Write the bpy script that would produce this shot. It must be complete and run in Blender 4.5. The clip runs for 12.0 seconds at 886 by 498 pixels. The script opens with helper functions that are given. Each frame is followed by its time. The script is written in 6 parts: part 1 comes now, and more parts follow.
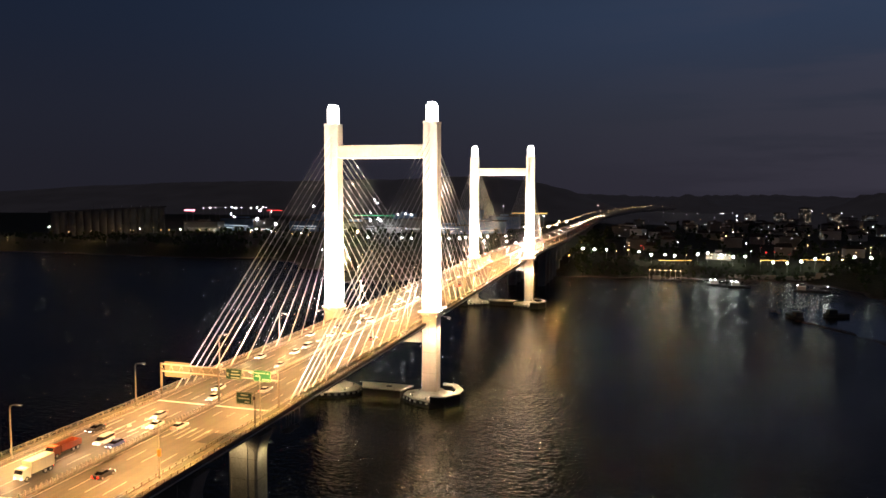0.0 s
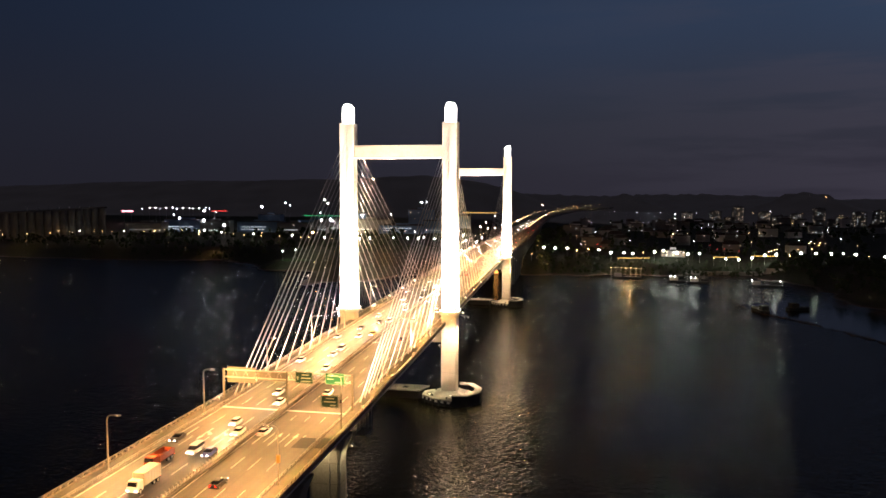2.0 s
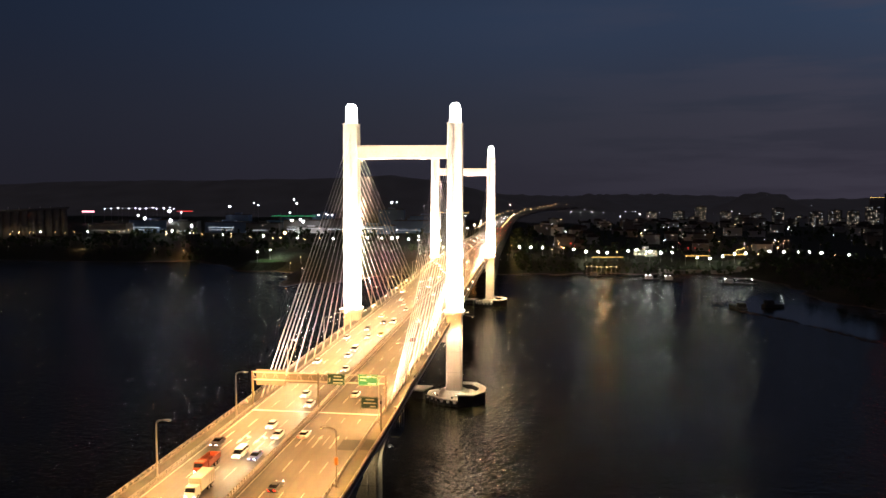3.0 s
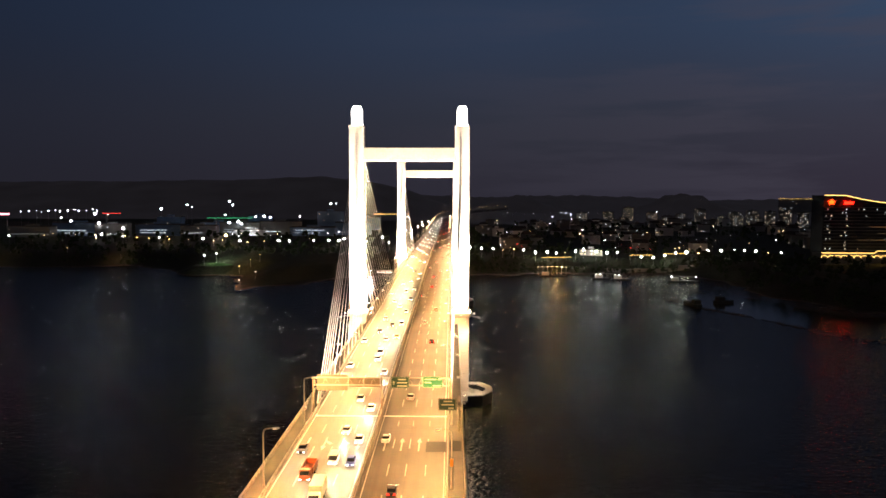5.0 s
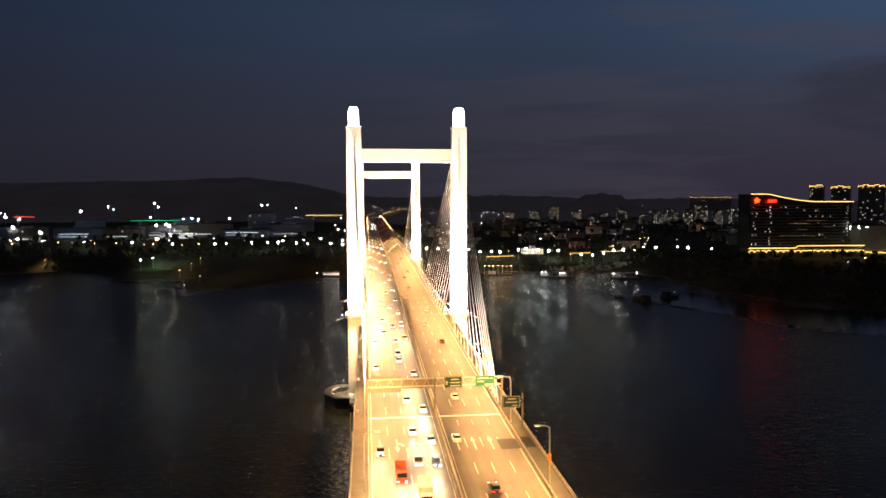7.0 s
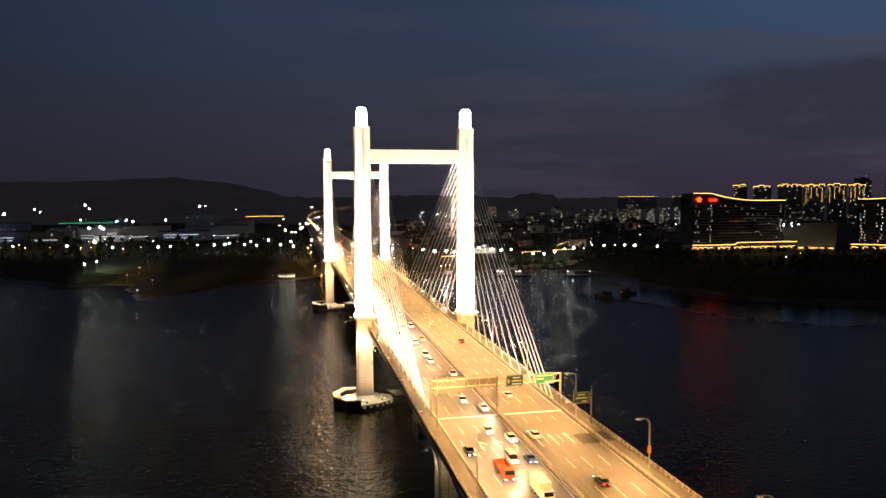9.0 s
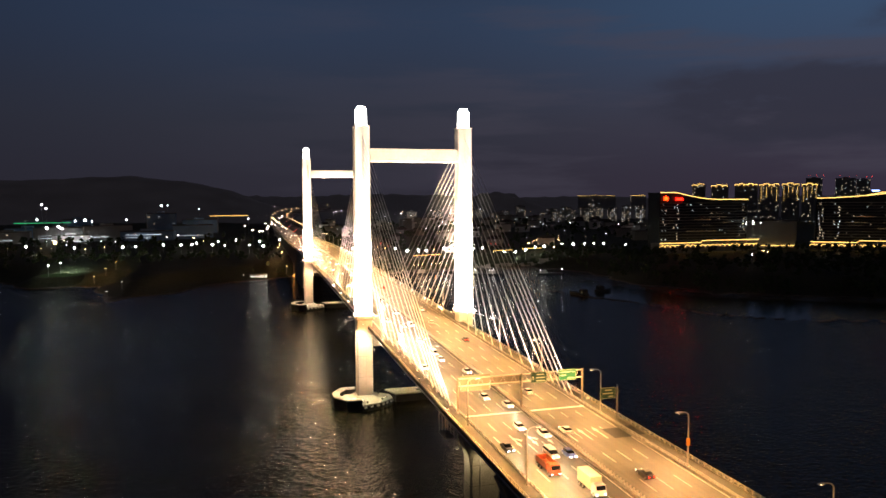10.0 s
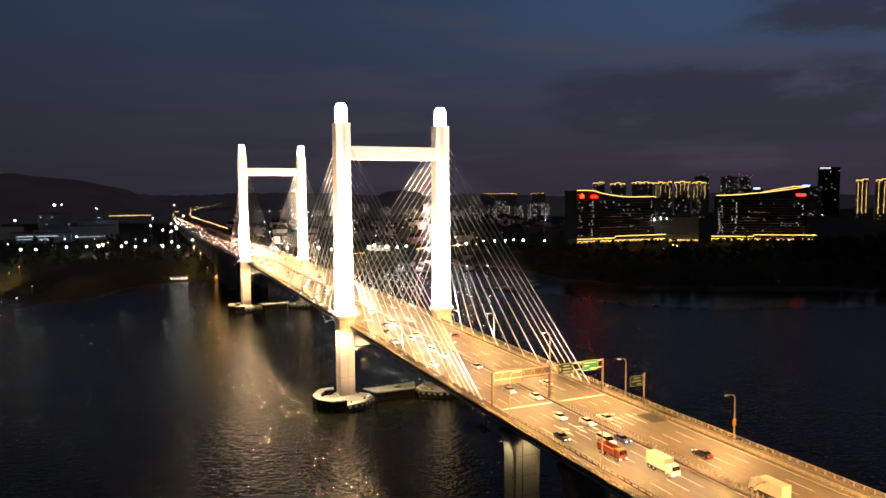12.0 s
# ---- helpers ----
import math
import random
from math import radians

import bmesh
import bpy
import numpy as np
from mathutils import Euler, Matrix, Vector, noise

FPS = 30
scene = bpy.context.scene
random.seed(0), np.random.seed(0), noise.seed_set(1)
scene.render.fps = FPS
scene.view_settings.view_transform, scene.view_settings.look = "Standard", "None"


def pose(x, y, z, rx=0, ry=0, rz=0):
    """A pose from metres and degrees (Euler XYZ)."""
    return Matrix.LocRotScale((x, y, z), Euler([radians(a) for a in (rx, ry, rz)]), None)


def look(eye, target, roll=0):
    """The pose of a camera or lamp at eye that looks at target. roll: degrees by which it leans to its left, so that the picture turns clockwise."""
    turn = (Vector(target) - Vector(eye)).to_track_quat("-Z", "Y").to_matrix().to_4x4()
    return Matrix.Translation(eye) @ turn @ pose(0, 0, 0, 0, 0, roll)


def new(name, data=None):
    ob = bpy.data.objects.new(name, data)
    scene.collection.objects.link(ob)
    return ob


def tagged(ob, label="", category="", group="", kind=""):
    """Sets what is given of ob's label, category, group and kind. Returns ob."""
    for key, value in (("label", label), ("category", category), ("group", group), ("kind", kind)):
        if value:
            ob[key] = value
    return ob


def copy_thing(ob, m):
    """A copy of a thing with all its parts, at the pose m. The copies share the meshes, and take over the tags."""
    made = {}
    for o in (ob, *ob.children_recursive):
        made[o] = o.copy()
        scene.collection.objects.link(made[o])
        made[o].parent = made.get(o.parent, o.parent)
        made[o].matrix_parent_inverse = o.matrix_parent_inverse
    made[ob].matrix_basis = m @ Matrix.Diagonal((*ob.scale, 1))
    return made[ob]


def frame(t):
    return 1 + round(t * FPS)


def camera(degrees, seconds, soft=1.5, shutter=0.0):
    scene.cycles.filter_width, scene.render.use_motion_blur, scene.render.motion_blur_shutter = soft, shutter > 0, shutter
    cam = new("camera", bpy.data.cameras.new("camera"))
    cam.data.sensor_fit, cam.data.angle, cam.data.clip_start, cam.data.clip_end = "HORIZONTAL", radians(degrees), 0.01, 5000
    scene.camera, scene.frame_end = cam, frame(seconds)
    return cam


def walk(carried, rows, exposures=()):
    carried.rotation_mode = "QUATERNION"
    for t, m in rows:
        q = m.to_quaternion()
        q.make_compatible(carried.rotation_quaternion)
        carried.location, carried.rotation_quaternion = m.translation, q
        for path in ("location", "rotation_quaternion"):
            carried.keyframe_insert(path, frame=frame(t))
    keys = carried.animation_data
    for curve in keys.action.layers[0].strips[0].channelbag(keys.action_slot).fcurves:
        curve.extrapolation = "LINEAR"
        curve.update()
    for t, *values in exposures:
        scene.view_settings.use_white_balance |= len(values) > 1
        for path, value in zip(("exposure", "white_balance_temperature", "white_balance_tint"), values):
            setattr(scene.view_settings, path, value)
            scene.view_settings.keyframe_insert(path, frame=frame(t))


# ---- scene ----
cam = camera(63.8, 12.0, soft=1.6)
PATH = [
    (0, (103.595, -274.782, 81.551), (103.055, -272.863, 81.398), 0.3),
    (0.5, (95.181, -277.292, 81.543), (94.696, -275.358, 81.389), 0.3),
    (1, (86.791, -279.698, 81.551), (86.355, -277.752, 81.398), 0.4),
    (1.5, (78.31, -281.969, 81.577), (77.913, -280.015, 81.423), 0.3),
    (2, (69.692, -284.068, 81.607), (69.338, -282.106, 81.454), 0.2),
    (2.5, (61.003, -285.895, 81.651), (60.7, -283.924, 81.498), 0.3),
    (3, (52.19, -287.418, 81.711), (51.945, -285.439, 81.558), 0.2),
    (5, (17.143, -291.977, 82.09), (17.12, -289.983, 81.941), 0.2),
    (5.5, (8.56, -292.667, 82.146), (8.603, -290.673, 81.997), 0.2),
    (6, (0.06, -292.956, 82.194), (0.168, -290.965, 82.047), 0.0),
    (6.5, (-8.254, -292.859, 82.247), (-8.094, -290.871, 82.099), -0.0),
    (7, (-16.572, -292.345, 82.317), (-16.359, -290.362, 82.169), -0.1),
    (9, (-50.586, -288.454, 82.746), (-50.165, -286.505, 82.597), -0.3),
    (9.5, (-59.049, -287.067, 82.795), (-58.575, -285.13, 82.644), -0.4),
    (10, (-67.475, -285.294, 82.833), (-66.938, -283.374, 82.681), -0.3),
    (10.5, (-75.843, -283.182, 82.866), (-75.234, -281.283, 82.713), -0.4),
    (11, (-84.267, -280.762, 82.904), (-83.586, -278.888, 82.748), -0.5),
    (11.5, (-92.684, -278.148, 82.929), (-91.939, -276.299, 82.771), -0.4),
    (12, (-101.138, -275.425, 82.945), (-100.323, -273.605, 82.786), -0.4),
]
walk(cam, [(t, look(eye, target, roll)) for t, eye, target, roll in PATH])

# ---------------------------------------------------------------- world, exposure
world = bpy.data.worlds.new("night_sky")
scene.world = world
world.use_nodes = True
wn, wl = world.node_tree.nodes, world.node_tree.links
wn.clear()
w_out = wn.new("ShaderNodeOutputWorld")
w_bg = wn.new("ShaderNodeBackground")
w_co = wn.new("ShaderNodeTexCoord")
w_sep = wn.new("ShaderNodeSeparateXYZ")
wl.new(w_co.outputs["Generated"], w_sep.inputs[0])


def sky_range(source, a, b):
    node = wn.new("ShaderNodeMapRange")
    node.interpolation_type = "SMOOTHSTEP"
    node.inputs["From Min"].default_value = a
    node.inputs["From Max"].default_value = b
    wl.new(source, node.inputs["Value"])
    return node.outputs[0]


def sky_math(op, a, b):
    node = wn.new("ShaderNodeMath")
    node.operation = op
    for k, v in enumerate((a, b)):
        if isinstance(v, float):
            node.inputs[k].default_value = v
        else:
            wl.new(v, node.inputs[k])
    return node.outputs[0]


def sky_mix(amount, a, b):
    node = wn.new("ShaderNodeMixRGB")
    wl.new(amount, node.inputs[0])
    for k, v in ((1, a), (2, b)):
        if isinstance(v, tuple):
            node.inputs[k].default_value = (*v, 1)
        else:
            wl.new(v, node.inputs[k])
    return node.outputs[0]


def sky_row(west, north, east):
    """Colour round the horizon at one elevation, from west over north to east."""
    ramp = wn.new("ShaderNodeValToRGB")
    ramp.color_ramp.interpolation = "EASE"
    ramp.color_ramp.elements[0].color = (*west, 1)
    ramp.color_ramp.elements[1].color = (*east, 1)
    ramp.color_ramp.elements.new(0.58).color = (*north, 1)
    node = wn.new("ShaderNodeMapRange")
    node.inputs["From Min"].default_value = -0.80
    node.inputs["From Max"].default_value = 0.85
    wl.new(w_sep.outputs["X"], node.inputs["Value"])
    wl.new(node.outputs[0], ramp.inputs[0])
    return ramp.outputs[0]


def sky_noise(scale, squash, detail, rough, shift=0.0):
    mp = wn.new("ShaderNodeMapping")
    mp.inputs["Scale"].default_value = (1.0, 1.0, squash)
    mp.inputs["Location"].default_value = (shift, 0.0, shift)
    wl.new(w_co.outputs["Generated"], mp.inputs[0])
    nz = wn.new("ShaderNodeTexNoise")
    nz.inputs["Scale"].default_value = scale
    nz.inputs["Detail"].default_value = detail
    nz.inputs["Roughness"].default_value = rough
    wl.new(mp.outputs[0], nz.inputs["Vector"])
    return nz.outputs[0]


# a dull violet haze over the land, the last blue daylight higher up and to the east
w_x, w_z = w_sep.outputs["X"], w_sep.outputs["Z"]
low = sky_row((0.0080, 0.0078, 0.0120), (0.0150, 0.0138, 0.0205), (0.0205, 0.0155, 0.0260))
mid = sky_row((0.0078, 0.0088, 0.0150), (0.0165, 0.0178, 0.0265), (0.0270, 0.0255, 0.0400))
high = sky_row((0.0055, 0.0086, 0.0180), (0.0150, 0.0235, 0.0450), (0.0225, 0.0430, 0.0830))
sky = sky_mix(sky_range(w_z, 0.0, 0.12), low, mid)
sky = sky_mix(sky_range(w_z, 0.08, 0.25), sky, high)
# the unseen sky overhead is darkened to keep the water's reflection dark
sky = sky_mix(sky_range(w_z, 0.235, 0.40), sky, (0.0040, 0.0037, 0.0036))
# thin streaks of cloud, faintly paler than the sky
streaks = sky_math("MULTIPLY", sky_range(sky_noise(2.4, 9.0, 6.0, 0.55, 0.62), 0.48, 0.62), sky_range(w_x, -0.2, 0.7))
sky = sky_mix(sky_math("MULTIPLY", streaks, 0.55), sky, (0.0330, 0.0300, 0.0430))
# a dark ragged bank of cloud in the north-east, and a smaller one above it
ragged = sky_math("MULTIPLY", sky_math("SUBTRACT", sky_noise(6.0, 3.4, 8.0, 0.6), 0.5), 4.2)
bank = sky_math("MULTIPLY", sky_range(w_x, 0.44, 0.66), sky_range(w_z, 0.180, 0.135))
bank = sky_math("MULTIPLY", bank, sky_range(w_z, 0.03, 0.10))
upper = sky_math("MULTIPLY", sky_range(w_x, 0.66, 0.78), sky_range(w_z, 0.165, 0.200))
upper = sky_math("MULTIPLY", upper, sky_range(w_z, 0.30, 0.23))
cloud = sky_math("ADD", bank, upper)
cloud = sky_math("MULTIPLY", sky_range(sky_math("MULTIPLY", cloud, sky_math("ADD", ragged, 1.0)), 0.12, 0.85), 0.80)
sky = sky_mix(cloud, sky, (0.0165, 0.0165, 0.0260))
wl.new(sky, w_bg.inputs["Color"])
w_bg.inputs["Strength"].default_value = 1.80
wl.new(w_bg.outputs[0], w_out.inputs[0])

# lamp powers in watts
STREET_W = 48500.0
FLOOD_W = 800000.0
COLLAR_W = 2600000.0
COLLAR_FAR_W = 4300000.0
COLLAR_TINT = (1.0, 0.74, 0.49)
CABLE_W = 230000.0
BASE_W = 52000.0
PIER_W = 3000.0
HEAD_W = 14000.0
WARM = (1.0, 0.50, 0.165)
WHITE_WARM = (1.0, 0.86, 0.66)

# ---------------------------------------------------------------- materials


def material(name, colour, rough=0.7, metal=0.0, vary=0.25, scale=1.0, bump=0.0, fine=8.0, spread=0.0, spec=0.4):
    """A surface with broad stains, fine grain and a little relief; scale is in marks a metre."""
    m = bpy.data.materials.new(name)
    m.use_nodes = True
    n, l = m.node_tree.nodes, m.node_tree.links
    b = n["Principled BSDF"]
    b.inputs["Roughness"].default_value = rough
    b.inputs["Metallic"].default_value = metal
    b.inputs["Specular IOR Level"].default_value = spec
    co = n.new("ShaderNodeTexCoord")
    big = n.new("ShaderNodeTexNoise")
    big.inputs["Scale"].default_value = scale * 0.35
    big.inputs["Detail"].default_value = 4.0
    small = n.new("ShaderNodeTexNoise")
    small.inputs["Scale"].default_value = scale * fine
    small.inputs["Detail"].default_value = 3.0
    l.new(co.outputs["Object"], big.inputs["Vector"])
    l.new(co.outputs["Object"], small.inputs["Vector"])
    add = n.new("ShaderNodeMath")
    add.operation = "ADD"
    l.new(big.outputs[0], add.inputs[0])
    l.new(small.outputs[0], add.inputs[1])
    rng = n.new("ShaderNodeMapRange")
    rng.inputs["From Min"].default_value = 0.7
    rng.inputs["From Max"].default_value = 1.3
    rng.inputs["To Min"].default_value = 1.0 - vary
    rng.inputs["To Max"].default_value = 1.0 + vary * 0.6
    l.new(add.outputs[0], rng.inputs["Value"])
    last = rng.outputs[0]
    if spread:
        info = n.new("ShaderNodeObjectInfo")
        r2 = n.new("ShaderNodeMapRange")
        r2.inputs["To Min"].default_value = 1.0 - spread
        r2.inputs["To Max"].default_value = 1.0 + spread
        l.new(info.outputs["Random"], r2.inputs["Value"])
        mm = n.new("ShaderNodeMath")
        mm.operation = "MULTIPLY"
        l.new(last, mm.inputs[0])
        l.new(r2.outputs[0], mm.inputs[1])
        last = mm.outputs[0]
    mix = n.new("ShaderNodeMixRGB")
    mix.blend_type = "MULTIPLY"
    mix.inputs[0].default_value = 1.0
    mix.inputs[1].default_value = (*colour, 1)
    l.new(last, mix.inputs[2])
    l.new(mix.outputs[0], b.inputs["Base Color"])
    if bump:
        bp = n.new("ShaderNodeBump")
        bp.inputs["Strength"].default_value = bump
        bp.inputs["Distance"].default_value = 0.05
        l.new(small.outputs[0], bp.inputs["Height"])
        l.new(bp.outputs[0], b.inputs["Normal"])
    return m


def glow(name, colour, strength, spread=0.0):
    """A thing that gives off light: a lamp's glass, a lit window, a light strip."""
    m = bpy.data.materials.new(name)
    m.use_nodes = True
    n, l = m.node_tree.nodes, m.node_tree.links
    b = n["Principled BSDF"]
    b.inputs["Base Color"].default_value = (*colour, 1)
    b.inputs["Emission Color"].default_value = (*colour, 1)
    b.inputs["Emission Strength"].default_value = strength
    if spread:
        info = n.new("ShaderNodeObjectInfo")
        r = n.new("ShaderNodeMapRange")
        r.inputs["To Min"].default_value = strength * (1 - spread)
        r.inputs["To Max"].default_value = strength * (1 + spread)
        l.new(info.outputs["Random"], r.inputs["Value"])
        l.new(r.outputs[0], b.inputs["Emission Strength"])
    return m


def water_material(name, waves, rough):
    """Murky river water: a dark body under ripples of three sizes."""
    m = bpy.data.materials.new(name)
    m.use_nodes = True
    n, l = m.node_tree.nodes, m.node_tree.links
    b = n["Principled BSDF"]
    b.inputs["Base Color"].default_value = (0.020, 0.020, 0.011, 1)
    b.inputs["Roughness"].default_value = rough
    b.inputs["IOR"].default_value = 1.333
    co = n.new("ShaderNodeTexCoord")
    last = None
    shapes = ((0.05, 2.0, (1.0, 1.6, 1.0), 0.3), (0.42, 2.5, (1.0, 1.5, 1.0), 0.5), (0.85, 3.0, (1.0, 1.5, 1.0), 0.1))
    for (sc, det, stretch, rot), dist in zip(shapes, waves):
        mp = n.new("ShaderNodeMapping")
        mp.inputs["Scale"].default_value = stretch
        mp.inputs["Rotation"].default_value = (0, 0, rot)
        l.new(co.outputs["Object"], mp.inputs[0])
        t = n.new("ShaderNodeTexNoise")
        t.inputs["Scale"].default_value = sc
        t.inputs["Detail"].default_value = det
        l.new(mp.outputs[0], t.inputs["Vector"])
        bp = n.new("ShaderNodeBump")
        bp.inputs["Strength"].default_value = 1.0
        bp.inputs["Distance"].default_value = dist
        l.new(t.outputs[0], bp.inputs["Height"])
        if last:
            l.new(last.outputs[0], bp.inputs["Normal"])
        last = bp
    l.new(last.outputs[0], b.inputs["Normal"])
    return m


def ground_material():
    """Dark grass and scrub with bare silt along the water."""
    m = bpy.data.materials.new("river_bank")
    m.use_nodes = True
    n, l = m.node_tree.nodes, m.node_tree.links
    b = n["Principled BSDF"]
    b.inputs["Roughness"].default_value = 0.9
    geo = n.new("ShaderNodeNewGeometry")
    sep = n.new("ShaderNodeSeparateXYZ")
    l.new(geo.outputs["Position"], sep.inputs[0])
    nz = n.new("ShaderNodeTexNoise")
    nz.inputs["Scale"].default_value = 0.03
    nz.inputs["Detail"].default_value = 8.0
    l.new(geo.outputs["Position"], nz.inputs["Vector"])
    jit = n.new("ShaderNodeMath")
    jit.operation = "MULTIPLY_ADD"
    jit.inputs[1].default_value = 2.4
    l.new(nz.outputs[0], jit.inputs[0])
    l.new(sep.outputs["Z"], jit.inputs[2])
    ramp = n.new("ShaderNodeValToRGB")
    ramp.color_ramp.elements[0].position = 0.50
    ramp.color_ramp.elements[0].color = (0.15, 0.105, 0.080, 1)
    ramp.color_ramp.elements[1].position = 0.62
    ramp.color_ramp.elements[1].color = (0.075, 0.080, 0.050, 1)
    div = n.new("ShaderNodeMapRange")
    div.inputs["From Min"].default_value = -3.1
    div.inputs["From Max"].default_value = 1.9
    l.new(jit.outputs[0], div.inputs["Value"])
    l.new(div.outputs[0], ramp.inputs[0])
    wet = n.new("ShaderNodeMapRange")
    wet.inputs["From Min"].default_value = 0.42
    wet.inputs["From Max"].default_value = 0.58
    wet.inputs["To Min"].default_value = 0.22
    wet.inputs["To Max"].default_value = 0.9
    l.new(div.outputs[0], wet.inputs["Value"])
    l.new(wet.outputs[0], b.inputs["Roughness"])
    fine = n.new("ShaderNodeTexNoise")
    fine.inputs["Scale"].default_value = 0.4
    fine.inputs["Detail"].default_value = 6.0
    l.new(geo.outputs["Position"], fine.inputs["Vector"])
    mix = n.new("ShaderNodeMixRGB")
    mix.blend_type = "MULTIPLY"
    mix.inputs[0].default_value = 0.7
    l.new(ramp.outputs[0], mix.inputs[1])
    l.new(fine.outputs[0], mix.inputs[2])
    l.new(mix.outputs[0], b.inputs["Base Color"])
    bp = n.new("ShaderNodeBump")
    bp.inputs["Distance"].default_value = 0.6
    l.new(fine.outputs[0], bp.inputs["Height"])
    l.new(bp.outputs[0], b.inputs["Normal"])
    return m


def asphalt_material():
    """Worn asphalt: paler wheel tracks along each lane, patches, grain."""
    m = bpy.data.materials.new("asphalt")
    m.use_nodes = True
    n, l = m.node_tree.nodes, m.node_tree.links
    b = n["Principled BSDF"]
    b.inputs["Roughness"].default_value = 0.62
    b.inputs["Specular IOR Level"].default_value = 0.35
    geo = n.new("ShaderNodeNewGeometry")
    mp = n.new("ShaderNodeMapping")
    mp.inputs["Scale"].default_value = (1.0, 0.02, 1.0)
    l.new(geo.outputs["Position"], mp.inputs[0])
    tracks = n.new("ShaderNodeTexNoise")
    tracks.inputs["Scale"].default_value = 0.9
    tracks.inputs["Detail"].default_value = 4.0
    l.new(mp.outputs[0], tracks.inputs["Vector"])
    patch = n.new("ShaderNodeTexNoise")
    patch.inputs["Scale"].default_value = 0.12
    patch.inputs["Detail"].default_value = 6.0
    l.new(geo.outputs["Position"], patch.inputs["Vector"])
    grain = n.new("ShaderNodeTexNoise")
    grain.inputs["Scale"].default_value = 3.0
    grain.inputs["Detail"].default_value = 4.0
    l.new(geo.outputs["Position"], grain.inputs["Vector"])
    s1 = n.new("ShaderNodeMath")
    s1.operation = "MULTIPLY_ADD"
    s1.inputs[1].default_value = 1.2
    l.new(tracks.outputs[0], s1.inputs[0])
    l.new(patch.outputs[0], s1.inputs[2])
    s2 = n.new("ShaderNodeMath")
    s2.operation = "MULTIPLY_ADD"
    s2.inputs[1].default_value = 0.4
    l.new(grain.outputs[0], s2.inputs[0])
    l.new(s1.outputs[0], s2.inputs[2])
    rng = n.new("ShaderNodeMapRange")
    rng.inputs["From Min"].default_value = 0.9
    rng.inputs["From Max"].default_value = 1.7
    rng.inputs["To Min"].default_value = 0.74
    rng.inputs["To Max"].default_value = 1.26
    l.new(s2.outputs[0], rng.inputs["Value"])
    mix = n.new("ShaderNodeMixRGB")
    mix.blend_type = "MULTIPLY"
    mix.inputs[0].default_value = 1.0
    mix.inputs[1].default_value = (0.118, 0.108, 0.094, 1)
    l.new(rng.outputs[0], mix.inputs[2])
    l.new(mix.outputs[0], b.inputs["Base Color"])
    return m


def haze_material():
    """Distant hills; the dusk haze before them is put in as a faint surface glow."""
    m = bpy.data.materials.new("haze_glow_hills")
    m.use_nodes = True
    n, l = m.node_tree.nodes, m.node_tree.links
    b = n["Principled BSDF"]
    b.inputs["Base Color"].default_value = (0.06, 0.07, 0.05, 1)
    b.inputs["Roughness"].default_value = 0.95
    geo = n.new("ShaderNodeNewGeometry")
    nz = n.new("ShaderNodeTexNoise")
    nz.inputs["Scale"].default_value = 0.012
    nz.inputs["Detail"].default_value = 8.0
    l.new(geo.outputs["Position"], nz.inputs["Vector"])
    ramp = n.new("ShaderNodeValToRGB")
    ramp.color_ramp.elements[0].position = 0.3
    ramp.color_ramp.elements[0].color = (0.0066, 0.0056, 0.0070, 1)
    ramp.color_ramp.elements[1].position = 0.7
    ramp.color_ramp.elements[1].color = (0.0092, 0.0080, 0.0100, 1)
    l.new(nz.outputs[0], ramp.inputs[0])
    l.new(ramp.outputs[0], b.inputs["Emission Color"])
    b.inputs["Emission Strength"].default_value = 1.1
    return m


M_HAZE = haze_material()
M_WATER = water_material("river_water", (0.22, 0.47, 0.15), 0.12)
M_CALM = water_material("still_water", (0.10, 0.05, 0.02), 0.16)
M_GROUND = ground_material()
M_ASPHALT = asphalt_material()
M_PATCH = material("dark_patch", (0.028, 0.027, 0.026), 0.7, vary=0.3, scale=0.5)
M_PAINT = material("road_paint", (0.62, 0.60, 0.54), 0.6, vary=0.35, scale=0.8)
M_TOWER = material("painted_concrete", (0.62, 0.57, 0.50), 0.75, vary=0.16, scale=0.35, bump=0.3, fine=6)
# column concrete in a darker tone, in place of weaker floodlight on the beams
M_BEAM = material("dimmed_beam_concrete", (0.40, 0.34, 0.28), 0.75, vary=0.14, scale=0.3, bump=0.3, fine=6)
M_CONC = material("pier_concrete", (0.36, 0.34, 0.30), 0.85, vary=0.3, scale=0.3, bump=0.4)
M_FASCIA = material("deck_edge_concrete", (0.20, 0.18, 0.155), 0.85, vary=0.3, scale=0.3, bump=0.3)
M_DARK = material("dark_girder", (0.035, 0.034, 0.033), 0.8, vary=0.3, scale=0.4)
M_FOOT = material("footway_slabs", (0.13, 0.12, 0.105), 0.8, vary=0.25, scale=0.6)
M_RAIL = material("painted_rail_steel", (0.42, 0.40, 0.36), 0.5, vary=0.2, scale=1.0, metal=0.0)
M_GANTRY = material("weathered_gantry_steel", (0.15, 0.135, 0.115), 0.6, vary=0.25, scale=0.8)
M_STEEL = material("galvanised_steel", (0.55, 0.54, 0.52), 0.45, metal=0.6, vary=0.15)
M_CABLE = material("white_cable_sheath", (0.80, 0.76, 0.70), 0.5, vary=0.1, scale=0.3)
M_BLACK = material("black_fender", (0.018, 0.018, 0.018), 0.8, vary=0.3)
M_WHITE = material("white_marking", (0.75, 0.74, 0.70), 0.6, vary=0.2)
M_BOARD = material("sign_back_sheet", (0.17, 0.145, 0.115), 0.5, vary=0.15, scale=0.6)
M_GREEN = material("green_sign_sheet", (0.004, 0.095, 0.042), 0.45, vary=0.08)
